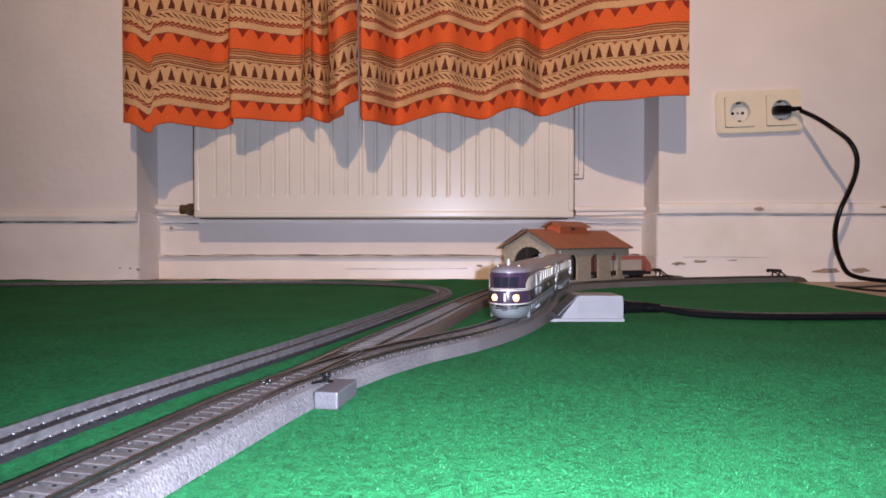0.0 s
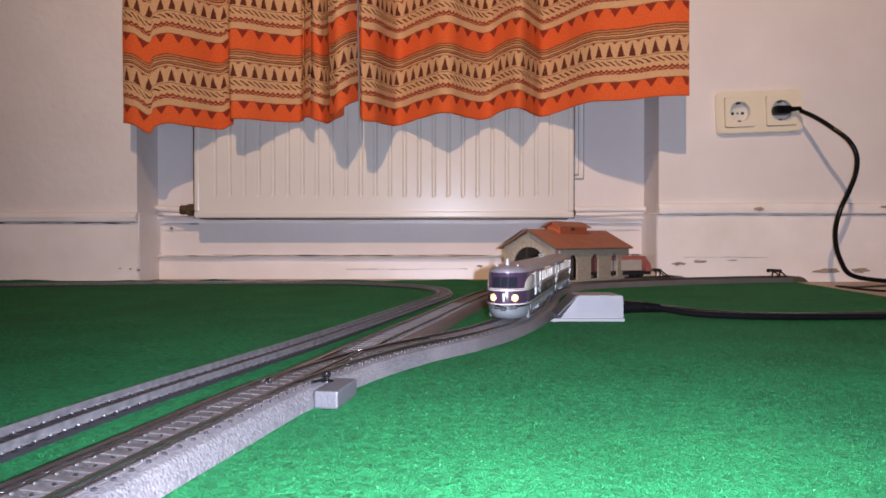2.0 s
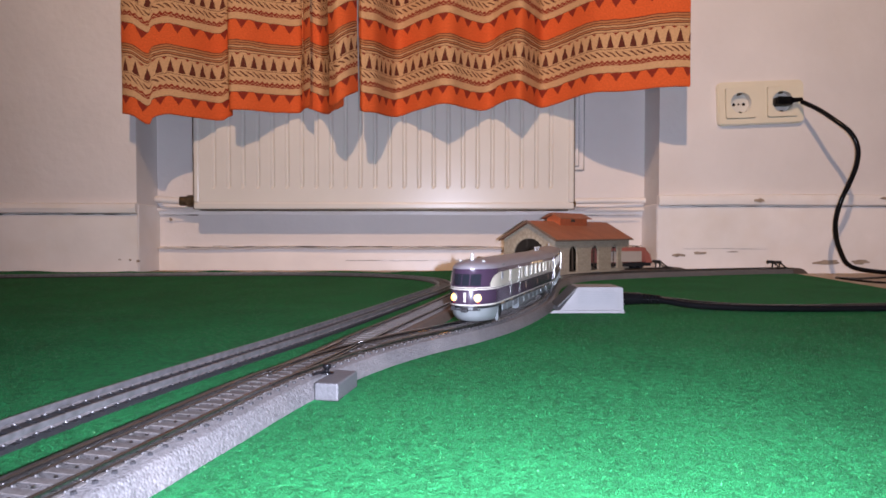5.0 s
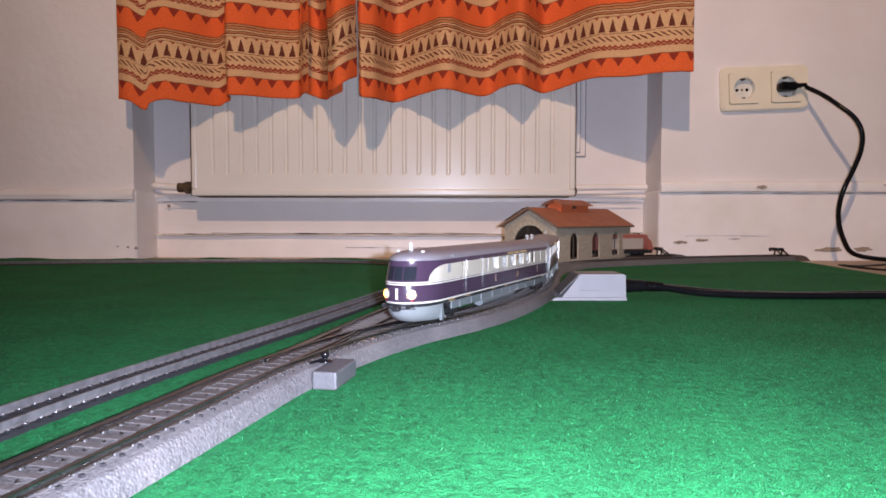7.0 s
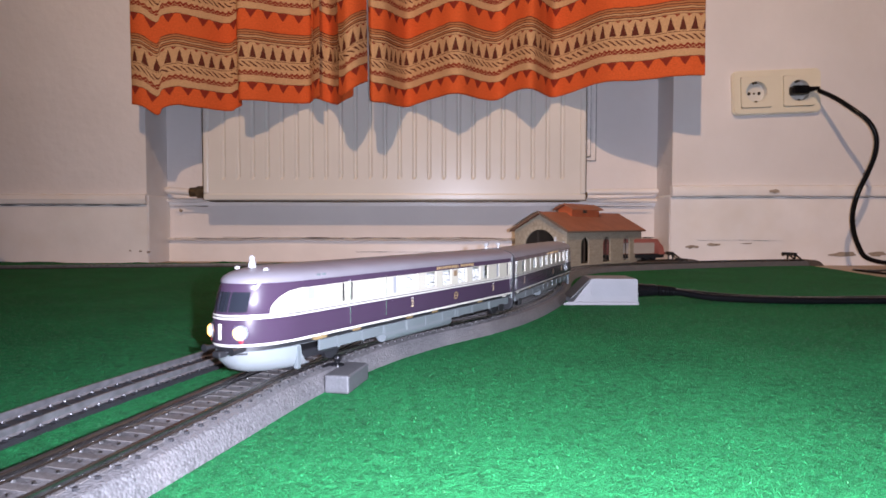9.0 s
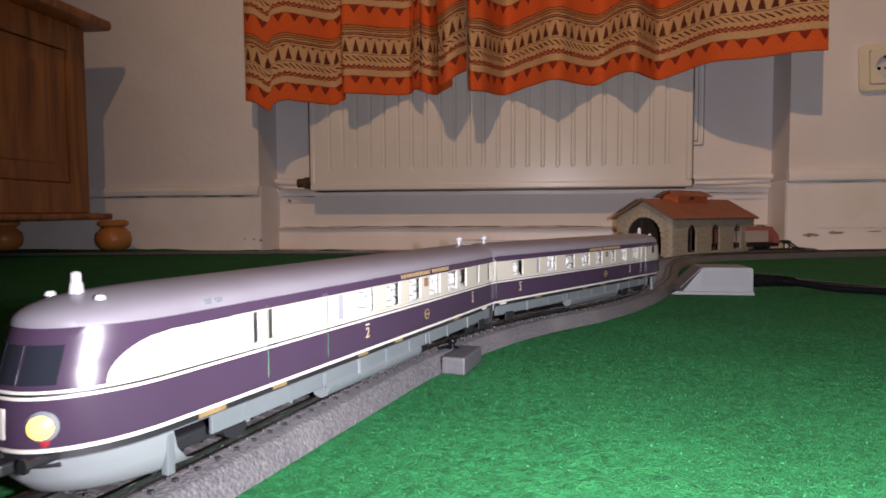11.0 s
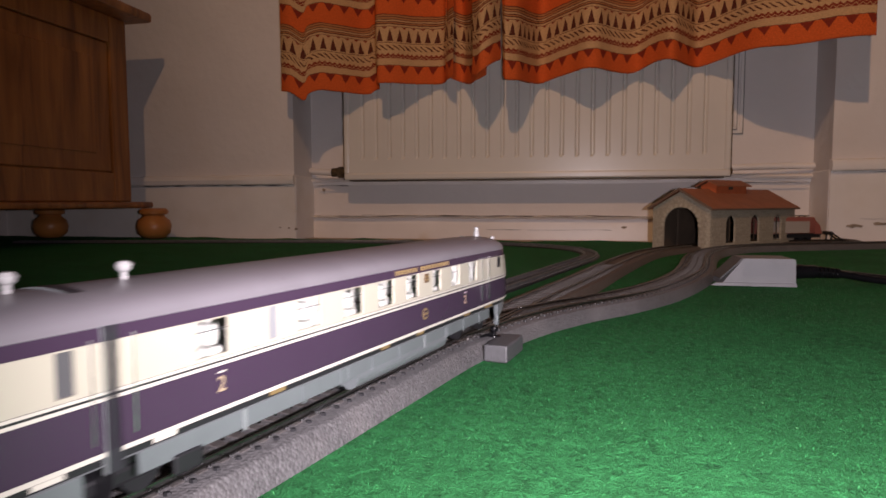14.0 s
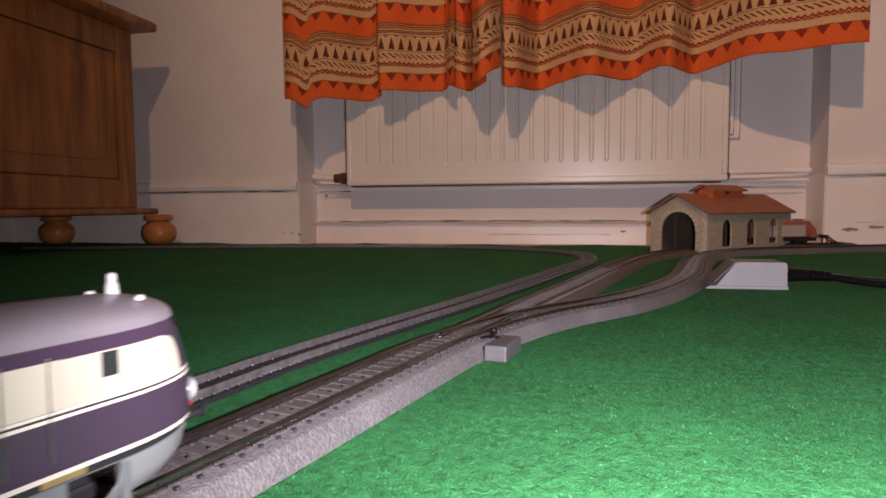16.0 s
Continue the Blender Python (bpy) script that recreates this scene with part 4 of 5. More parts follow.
def old_track(line):
    """The second line: bare rails on dark sleepers, no bed."""
    thing = empty("model_track", pose(0, 0, 0))
    fine = resample(line, 0.006)
    part("sleeper_base", sweep(fine, [(-0.0118, 0.0), (-0.0114, 0.0016), (0.0114, 0.0016), (0.0118, 0.0)]), OLD_SLEEPER, thing)
    for sgn in (-1, 1):
        part("rail", sweep(fine, [(sgn * 0.0080 - 0.0012, 0.002), (sgn * 0.0080 - 0.0005, 0.0028), (sgn * 0.0080 - 0.0008, 0.0046), (sgn * 0.0080 - 0.0005, 0.0052), (sgn * 0.0080 + 0.0005, 0.0052), (sgn * 0.0080 + 0.0008, 0.0046), (sgn * 0.0080 + 0.0005, 0.0028), (sgn * 0.0080 + 0.0012, 0.002)]), DULL_RAIL, thing, "dull grey metal rail", smooth=True)
    return tagged(thing, "old model track with dull rails on dark sleepers, without ballast", "model track", "model railway track")


DULL_RAIL = shade("dull_rail", (0.21, 0.21, 0.22), 0.34, 0.7, vary=0.3, scale=220)
OLD_LINE = curve_points([(-0.255, -0.30), (-0.195, 0.02), (-0.176, 0.12), (-0.160, 0.195), (-0.149, 0.25), (-0.1355, 0.302), (-0.121, 0.352), (-0.0995, 0.424), (-0.0705, 0.532), (-0.027, 0.705),
                         (-0.004, 0.800), (0.002, 0.868), (-0.014, 0.940), (-0.062, 1.005), (-0.140, 1.050), (-0.26, 1.075), (-0.45, 1.062), (-0.70, 1.015), (-1.0, 0.945)], 14)
old = old_track(OLD_LINE)
sleepers(old, OLD_LINE, 0.0068, 0.0116, 0.0030, 0.0008, 0.0015, OLD_SLEEPER, 0.25, 1.10)
bolts(old, OLD_LINE, 0.0068, (-0.0098, -0.0062, 0.0062, 0.0098), 0.0022, 0.0008, 0.25, 1.40, STUD, "rail_clip")


def turnout_box():
    """The housing of the hand lever at the turnout's toe."""
    thing = empty("turnout_lever", pose(-0.0565, 0.2905, 0, 0, 0, -10))
    part("housing", box(0.0030, 0.0140, -0.0150, 0.0125, 0.0003, 0.0081, 0.0008), BOX_GREY, thing, "grey plastic housing")
    part("collar", lathe([(0.0032, 0.0081), (0.0031, 0.0087), (0.0020, 0.0090), (0.0009, 0.0090)], 16, Matrix.Translation((0.002, 0.004, 0))), BLACK, thing, smooth=True)
    part("knob", lathe([(0.0010, 0.0090), (0.0010, 0.0100), (0.0018, 0.0106), (0.0021, 0.0116), (0.0017, 0.0126), (0.0006, 0.0130)], 14, Matrix.Translation((0.002, 0.004, 0))), BLACK, thing, "small black lever knob", smooth=True)
    part("lever", rod((0.002, 0.004, 0.0094), (-0.002, -0.003, 0.0090), 0.0007, 8), BLACK, thing)
    return tagged(thing, "grey turnout lever housing with black knob beside the track", "turnout lever")


turnout_box()
# turnout: closed point blades and frog, guard rails
turnout = empty("turnout", pose(0, 0, 0))
for sgn, off in ((-1, 0.0062), (1, 0.0062)):
    seg = resample(STRAIGHT_LINE, 0.005)[0:18]
    part("blade", sweep(seg, rail_profile(sgn * off, RAIL - 0.0004, 0.0080)), STEEL, turnout, smooth=True)
for sgn in (-1, 1):
    seg = resample(TRAIN_LINE, 0.005)
    near = [p for p in seg if 0.36 < p[1] < 0.42]
    part("guard_rail", sweep(np.array(near), rail_profile(sgn * 0.0066, RAIL + 0.0001, 0.0080)), STEEL, turnout, smooth=True)
tagged(turnout, "steel point blades and guard rails of the turnout", "turnout")


def feeder_box():
    thing = empty("feeder_box", pose(0.131, 0.592, 0, 0, 0, 0))
    part("housing", prism([(-0.0255, 0.001), (0.0335, 0.001), (0.0330, 0.0225), (0.0315, 0.0238), (-0.0065, 0.0238), (-0.0085, 0.0228)], 0.036, Matrix.Translation((0, -0.017, 0))), GREY_PLASTIC, thing, "pale grey sloped housing")
    part("base", prism([(-0.034, 0.0004), (0.0337, 0.0004), (0.0337, 0.0030), (-0.0300, 0.0030)], 0.002, Matrix.Translation((0, -0.0192, 0))), GREY_PLASTIC, thing)
    part("slope_cover", prism([(-0.0262, 0.0062), (-0.0255, 0.0055), (-0.0080, 0.0232), (-0.0088, 0.0238)], 0.034, Matrix.Translation((0, -0.016, 0))), BOX_GREY, thing, "darker cover on the slope")
    for k in range(7):
        part("vent_slat", box(-0.010 + 0.002, 0.026, -0.0176, -0.0169, 0.0085 + 0.0018 * k, 0.0092 + 0.0018 * k), GREY_PLASTIC, thing)
    return tagged(thing, "pale grey power feeder box with sloped end beside the track", "feeder box")


feeder_box()
lead = empty("feeder_cable", pose(0, 0, 0))
part("connector", lathe([(0.001, 0), (0.0062, 0.0), (0.0064, 0.008), (0.0058, 0.012), (0.0058, 0.019), (0.0048, 0.022), (0.001, 0.022)], 18, Matrix.Translation((0.1652, 0.594, 0.0115)) @ Matrix.Rotation(radians(90), 4, "Y")), BLACK, lead, smooth=True)
bm = bmesh.new()
for k in range(5):
    add_rod(bm, (0.188 + 0.0034 * k, 0.594, 0.0112 - 0.0002 * k), (0.1902 + 0.0034 * k, 0.594, 0.0112 - 0.0002 * k), 0.0052 - 0.0002 * k, 14)
part("strain_relief", bm, BLACK, lead, "ribbed black strain relief")
part("cord", tube([(0.187, 0.594, 0.0112), (0.208, 0.594, 0.0095), (0.232, 0.592, 0.0058), (0.27, 0.586, 0.0042), (0.33, 0.583, 0.0036), (0.40, 0.586, 0.0036), (0.60, 0.60, 0.0036), (0.95, 0.50, 0.0036)], 0.0032), BLACK, lead, smooth=True)
part("cord", tube([(0.187, 0.596, 0.0112), (0.210, 0.598, 0.0098), (0.240, 0.597, 0.0066), (0.28, 0.590, 0.0046), (0.33, 0.592, 0.0034), (0.40, 0.600, 0.0036), (0.60, 0.62, 0.0036), (0.95, 0.53, 0.0036)], 0.0030), BLACK, lead, smooth=True)
tagged(lead, "black low-voltage cable with round plug lying on the carpet", "cable")


# ------------------------------------------------------------------ engine shed
def arch(x0, x1, z0, z1, n=12):
    """Outline of an opening with a round head, from its lower left."""
    r = (x1 - x0) / 2
    c = (x0 + x1) / 2
    h = min(r, (z1 - z0) * 0.45)
    return [(x0, z0)] + [(c - r * math.cos(math.pi * k / n), z1 - h + h * math.sin(math.pi * k / n)) for k in range(n + 1)] + [(x1, z0)]


def shed():
    # local x: along the front to the right; y: inward along the axis
    WD, LN, EV, PK, TH = 0.0955, 0.249, 0.0634, 0.0899, 0.003
    thing = empty("engine_shed", pose(0.1695, 0.960, 0, 0, 0, -42) @ pose(-WD, 0, 0))
    gable = [(0, 0), (WD, 0), (WD, EV), (WD / 2, PK - 0.002), (0, EV)]
    door = arch(0.019, 0.0775, 0.0006, 0.0645, 16)
    front = [(0, 0), (0.019, 0.0)] + door[1:-1] + [(0.0775, 0.0), (WD, 0), (WD, EV), (WD / 2, PK - 0.002), (0, EV)]
    part("front_wall", wall_with_openings(front, [], TH, pose(0, 0, 0), 0.0), STONE, thing, "stone-printed gable wall with arched portal")
    part("back_wall", wall_with_openings(gable, [], TH, pose(0, LN - TH, 0), 0.3), STONE, thing)
    wins = [0.055, 0.124, 0.193]
    holes = [arch(c - 0.0128, c + 0.0128, 0.011, 0.052) for c in wins]
    side_line = [(TH, 0), (LN - TH, 0), (LN - TH, EV), (TH, EV)]
    right = part("side_wall", wall_with_openings(side_line, holes, TH, pose(WD, 0, 0, 0, 0, 90), 0.1), STONE, thing, "stone-printed side wall with arched windows")
    left = part("side_wall", wall_with_openings(side_line, [], TH, pose(TH, 0, 0, 0, 0, 90), 0.2), STONE, thing)
    part("inner_lining", box(TH + 0.0003, TH + 0.0011, TH + 0.001, LN - TH - 0.001, 0.002, EV - 0.001), SHED_DARK, left, "dark brown inner face")
    for wall, x in ((right, WD - TH),):
        for c in wins:
            fr = bmesh.new()
            for k in (0,):
                add_box(fr, x + 0.0005, x + 0.0016, c - 0.0006 + 0.0055 * k, c + 0.0006 + 0.0055 * k, 0.011, 0.0485 - abs(k) * 0.004)
            for z in (0.040,):
                add_box(fr, x + 0.0006, x + 0.0015, c - 0.0125, c + 0.0125, z, z + 0.0007)
            part("window_frame", fr, SHED_DARK, wall, "dark window bars")
            part("sill", box(x - 0.0006 if x < 0.01 else WD - 0.001, x + 0.001 if x < 0.01 else WD + 0.0012, c - 0.0125, c + 0.0125, 0.0088, 0.0109), STONE_TRIM, wall)
    # quoins at the near corner and round the portal
    for k in range(12):
        w = 0.0075 if k % 2 else 0.005
        part("quoin", box(WD - w, WD + 0.0007, -0.0007, w * 0.9, 0.0005 + 0.0053 * k, 0.0052 + 0.0053 * k, 0.0003), STONE_TRIM, thing)
    for k in range(13):
        a = math.pi * k / 12
        cx, cz, rr = 0.04825 - 0.0312 * math.cos(a), 0.0370 + 0.0295 * math.sin(a), 0.002
        ob = part("voussoir", box(-0.0022, 0.0022, -0.0008, 0.0004, -0.0030, 0.0030, 0.0003), STONE_TRIM, thing)
        ob.matrix_basis = pose(cx, 0, cz + 0.0005, 0, math.degrees(a) - 90, 0)
    # roof: two slabs with overhang, ridge lantern
    over, slab = 0.005, 0.0022
    rise = (PK - EV) / (WD / 2)
    for sgn in (0, 1):
        def px(v):
            return v if not sgn else WD - v
        bm = bmesh.new()
        o = [(px(-over), EV - over * rise), (px(WD / 2), PK), (px(WD / 2), PK + slab), (px(-over), EV - over * rise + slab)]
        a = [bm.verts.new((x, -0.005, z)) for x, z in o]
        b = [bm.verts.new((x, LN + 0.005, z)) for x, z in o]
        bm.faces.new(a)
        bm.faces.new(b[::-1])
        for k in range(4):
            bm.faces.new((a[k], a[(k + 1) % 4], b[(k + 1) % 4], b[k]))
        part("roof_slope", bm, ROOF_RED, thing, "faded red roof slope")
        bm = bmesh.new()
        o = [(px(-over - 0.0008), EV - over * rise - 0.001), (px(WD / 2), PK - 0.001), (px(WD / 2), PK + slab + 0.0006), (px(-over - 0.0008), EV - over * rise + slab + 0.0006)]
        a = [bm.verts.new((x, -0.0066, z)) for x, z in o]
        b = [bm.verts.new((x, -0.0052, z)) for x, z in o]
        bm.faces.new(a)
        bm.faces.new(b[::-1])
        for k in range(4):
            bm.faces.new((a[k], a[(k + 1) % 4], b[(k + 1) % 4], b[k]))
        part("bargeboard", bm, ROOF_EDGE, thing, "brown verge board")
    part("gutter", rod((WD + over, -0.005, EV - 0.0025), (WD + over, LN + 0.005, EV - 0.0025), 0.0013, 8), ROOF_EDGE, thing)
    y0, y1, h = 0.072, 0.159, 0.0070
    lantern = part("ridge_lantern", box(WD / 2 - 0.013, WD / 2 + 0.013, y0, y1, PK - 0.006, PK + h), ROOF_LAMP, thing, "orange-red ridge lantern")
    for sgn in (-1, 1):
        bm = bmesh.new()
        o = [(WD / 2, PK + h + 0.0075), (WD / 2 + sgn * 0.019, PK + h - 0.0012), (WD / 2 + sgn * 0.019, PK + h + 0.0004), (WD / 2, PK + h + 0.0092)]
        a = [bm.verts.new((x, y0 - 0.006, z)) for x, z in o]
        b = [bm.verts.new((x, y1 + 0.006, z)) for x, z in o]
        bm.faces.new(a)
        bm.faces.new(b[::-1])
        for k in range(4):
            bm.faces.new((a[k], a[(k + 1) % 4], b[(k + 1) % 4], b[k]))
        part("lantern_roof", bm, ROOF_RED, lantern)
    gb = prism([(WD / 2 - 0.013, PK + h), (WD / 2 + 0.013, PK + h), (WD / 2, PK + h + 0.006)], 0.0015, Matrix.Translation((0, y0, 0)))
    part("lantern_gable", gb, ROOF_LAMP, lantern)
    for k in range(1):
        part("louvre", box(WD / 2 + 0.0131, WD / 2 + 0.0138, y0 + 0.034 + 0.028 * k, y0 + 0.046 + 0.028 * k, PK + 0.001, PK + 0.0055), SHED_DARK, lantern)
    # inner columns seen through the portal
    for y in (0.05, 0.11):
        part("inner_post", box(0.008, 0.012, y, y + 0.005, 0.0, EV - 0.004), SHED_DARK, thing)
    part("floor_plate", box(-0.006, WD + 0.006, 0.004, LN + 0.004, -0.0008, 0.0012), SHED_DARK, thing)
    return tagged(thing, "stone model engine shed with red roof and ridge lantern", "engine shed")


STONE_TRIM = shade("pale_stone_trim", (0.40, 0.345, 0.26), 0.8, vary=0.2, scale=300, bump=0.0003, bump_scale=500)
ROOF_LAMP = shade("orange_red_card", (0.45, 0.10, 0.03), 0.65, vary=0.12, scale=80)
shed()


def buffer_stop(m, label):
    thing = empty("buffer_stop", m)
    for y in (-0.008, 0.008):
        part("beam", rod((0.010, y, 0.0085), (-0.010, y, 0.0225), 0.0014, 8), BLACK_GAP, thing)
        part("strut", rod((-0.009, y, 0.0085), (-0.007, y, 0.0215), 0.0014, 8), BLACK_GAP, thing)
        part("strut", rod((0.011, y, 0.0085), (-0.004, y, 0.0085), 0.0012, 8), BLACK_GAP, thing)
        part("buffer", rod((-0.010, y, 0.0205), (-0.017, y, 0.0205), 0.0018, 10), BLACK_GAP, thing)
        part("buffer_plate", rod((-0.017, y, 0.0205), (-0.0185, y, 0.0205), 0.0034, 12), BLACK_GAP, thing)
    part("crossbeam", box(-0.0112, -0.0085, -0.014, 0.014, 0.0180, 0.0235, 0.0006), BLACK_GAP, thing)
    bm = prism([(0.014, 0), (0.046, 0), (0.036, 0.0075), (0.026, 0.0105), (0.014, 0.0108)], 0.038, Matrix.Translation((0, -0.019, 0)))
    part("end_ramp", bm, BED_DARK, thing, "dark rounded end piece")
    return tagged(thing, label, "buffer stop", "buffer stops")


buffer_stop(pose(0.402, 1.161, -0.0006, 0, 0, 8), "black lattice buffer stop at the end of a siding")
buffer_stop(pose(0.606, 1.139, -0.0006, 0, 0, 16), "black lattice buffer stop at the end of a siding")


def parked_loco():
    """Red and cream locomotive, half hidden behind the shed."""
    thing = empty("locomotive", pose(0.318, 1.140, RAIL - 0.0014, 0, 0, 20))
    part("body", box(-0.060, 0.048, -0.015, 0.015, 0.010, 0.038, 0.004), LOCO_RED, thing, "dark red body", smooth=True)
    part("side_panel", box(-0.055, 0.036, -0.0154, -0.0149, 0.012, 0.031), LOCO_WHITE, thing, "cream side panel")
    part("side_panel", box(-0.055, 0.036, 0.0149, 0.0154, 0.012, 0.031), LOCO_WHITE, thing)
    part("nose", prism([(0.047, 0.010), (0.060, 0.010), (0.056, 0.024), (0.047, 0.033)], 0.028, Matrix.Translation((0, -0.014, 0))), LOCO_RED, thing)
    part("underframe", box(-0.058, 0.058, -0.013, 0.013, 0.004, 0.0098), BLACK_GAP, thing)
    for x in (-0.045, -0.030, 0.025, 0.040):
        part("wheelset", rod((x, -0.0095, 0.0055), (x, 0.0095, 0.0055), 0.0055, 16), BLACK_GAP, thing)
    part("pantograph", tube([(0.020, -0.006, 0.034), (0.030, 0, 0.040), (0.042, 0.004, 0.0385)], 0.0008), BLACK_GAP, thing)
    part("pantograph", box(0.024, 0.040, -0.010, 0.010, 0.0395, 0.0405), BLACK_GAP, thing)
    return tagged(thing, "dark red and cream model locomotive parked behind the shed", "locomotive")


parked_loco()


# ------------------------------------------------------------------ the railcar
WID = 0.0172
NOSE, ROUND = 0.027, 2.1  # length of the rounded nose and the power of its plan curve
BAND0, BAND1, SILL, HEAD = 0.0262, 0.0356, 0.0270, 0.0353  # window band and window heights over the rail
LEVELS = [  # height over the rail, half width, how far the nose stands back, band material
    (0.0018, 0.0132, 0.0100, 0), (0.0034, 0.0150, 0.0058, 0), (0.0070, 0.0160, 0.0024, 0), (0.0114, 0.0163, 0.0012, 0), (0.0115, 0.0158, 0.0016, 1), (0.0134, 0.0158, 0.0016, 2), (0.0135, 0.0171, 0.0003, 2),
    (0.0145, 0.0172, 0.0000, 3), (0.0195, 0.0172, 0.0000, 3), (0.0243, 0.0172, 0.0003, 2), (0.0250, 0.0172, 0.0004, 1), (0.0255, 0.0172, 0.0006, 2), (0.0261, 0.0172, 0.0008, 3),
    (BAND0, 0.0172, 0.0009, 3), (0.0310, 0.0172, 0.0022, 3), (BAND1, 0.0171, 0.0036, 3), (0.0383, 0.0168, 0.0044, 4), (0.0385, 0.0170, 0.0044, 4)]
for k in range(1, 9):
    a = radians(11 * k)
    LEVELS.append((0.0385 + 0.0061 * math.sin(a) ** 0.9, 0.0168 * math.cos(a) ** 0.85, 0.0044 + 0.021 * (1 - math.cos(a)), 4))


def outline(w, tip, nose, n=18, cuts=()):
    """Half-open plan outline from the joint on one side, round the nose, back to the joint."""
    xs = [0.0] + [min(c, tip - nose - 0.001) for c in cuts] + [tip - nose]
    pts = [(x, -w) for x in xs]
    for k in range(1, n):
        a = -math.pi / 2 + math.pi * k / n
        c, s = math.cos(a), math.sin(a)
        pts.append((tip - nose + nose * abs(c) ** (2 / ROUND), w * math.copysign(abs(s) ** (2 / ROUND), s)))
    return pts + [(x, w) for x in reversed(xs)]


def hull(length, band_end):
    """Skirt, belt, nose and roof in one shell; the window band is left open up to band_end, where the side walls go."""
    bm = bmesh.new()
    rings = [[bm.verts.new((x, y, z)) for x, y in outline(w, length - back, NOSE, 24, (band_end,))] for z, w, back, _ in LEVELS]
    for i, (a, b) in enumerate(zip(rings, rings[1:])):
        m, n = LEVELS[i][3], len(a)
        window = BAND0 <= LEVELS[i][0] < BAND1
        for k in range(n - 1):
            if window and (k == 0 or k == n - 2):
                continue
            if i < 3 and (k < 2 or k > n - 4):
                continue
            f = bm.faces.new((a[k], a[k + 1], b[k + 1], b[k]))
            f.material_index = m
            f.smooth = True
    f = bm.faces.new(rings[-1])
    f.material_index = 4
    # end wall at the joint
    for a, b in zip(rings, rings[1:]):
        f = bm.faces.new((a[0], b[0], b[-1], a[-1]))
        f.material_index = 1
    return bm


def side_wall(x0, x1, side, windows, z0=BAND0, z1=BAND1, w0=SILL, w1=HEAD):
    """Cream wall along one side with real window openings."""
    frame_line = [(x0, z0), (x1, z0), (x1, z1), (x0, z1)]
    holes = [[(a, w0), (b, w0), (b, w1), (a, w1)] for a, b in windows]
    return wall_with_openings(frame_line, holes, 0.0011, pose(0, -WID if side < 0 else WID - 0.0011, 0), 0.0)


def hull_section(z):
    """Half width and set-back of the nose at that height."""
    zs = [l[0] for l in LEVELS]
    return float(np.interp(z, zs, [l[1] for l in LEVELS])), float(np.interp(z, zs, [l[2] for l in LEVELS]))


def hull_side(x, z, length):
    """Half width of the hull at a place along the car."""
    w, back = hull_section(z)
    d = (x - (length - back - NOSE)) / NOSE
    return w if d <= 0 else w * max(0.0, 1 - min(d, 1.0) ** ROUND) ** (1 / ROUND)


def nose_patch(a0, a1, z0, z1, length, out=0.00016, n=6):
    """A pane that follows the curve of the nose between two angles and two heights."""
    bm = bmesh.new()
    sheets = []
    for o in (out, out - 0.0006):
        rows = []
        for j in range(5):
            z = z0 + (z1 - z0) * j / 4
            w, back = hull_section(z)
            row = []
            for k in range(n + 1):
                a = radians(a0 + (a1 - a0) * k / n)
                c, s = math.cos(a), math.sin(a)
                row.append(bm.verts.new((length - back - NOSE + (NOSE + o) * abs(c) ** (2 / ROUND), (w + o) * math.copysign(abs(s) ** (2 / ROUND), s), z)))
            rows.append(row)
        sheets.append(rows)
    for rows in sheets:
        for p, q in zip(rows, rows[1:]):
            for k in range(n):
                bm.faces.new((p[k], p[k + 1], q[k + 1], q[k]))
    f, g = sheets
    rim_f = f[0] + [r[-1] for r in f[1:]] + f[-1][-2::-1] + [r[0] for r in f[-2:0:-1]]
    rim_g = g[0] + [r[-1] for r in g[1:]] + g[-1][-2::-1] + [r[0] for r in g[-2:0:-1]]
    for k in range(len(rim_f)):
        bm.faces.new((rim_f[k], rim_f[(k + 1) % len(rim_f)], rim_g[(k + 1) % len(rim_f)], rim_g[k]))
    return bm


def flash_panel(x0, tip_low, tip_high, side, length, power):
    """The ivory panel behind the cab: it ends in a curve and lies on the hull."""
    z0, z1 = BAND0, BAND1 - 0.0001
    bm = bmesh.new()
    sheets = []
    for o in (0.00018, -0.0006):
        rows = []
        for j in range(13):
            f = j / 12
            z = z0 + (z1 - z0) * f
            end = tip_high + (tip_low - tip_high) * (1 - f ** power) ** (1 / power)
            rows.append([bm.verts.new((x0 + (end - x0) * k / 14, side * (hull_side(x0 + (end - x0) * k / 14, z, length) + o), z)) for k in range(15)])
        sheets.append(rows)
    for rows in sheets:
        for p, q in zip(rows, rows[1:]):
            for k in range(14):
                bm.faces.new((p[k], p[k + 1], q[k + 1], q[k]))
    f, g = sheets
    for j in range(12):
        bm.faces.new((f[j][-1], f[j + 1][-1], g[j + 1][-1], g[j][-1]))
    return bm


def digit_mesh(text, size):
    cu = bpy.data.curves.new("print", "FONT")
    cu.body, cu.size, cu.align_x, cu.align_y, cu.extrude = text, size, "CENTER", "CENTER", 0.00006
    tmp = bpy.data.objects.new("print", cu)
    scene.collection.objects.link(tmp)
    me = bpy.data.meshes.new_from_object(tmp.evaluated_get(bpy.context.evaluated_depsgraph_get()))
    bpy.data.objects.remove(tmp)
    bpy.data.curves.remove(cu)
    me.materials.clear()
    me.materials.append(PALE_GOLD)
    return me


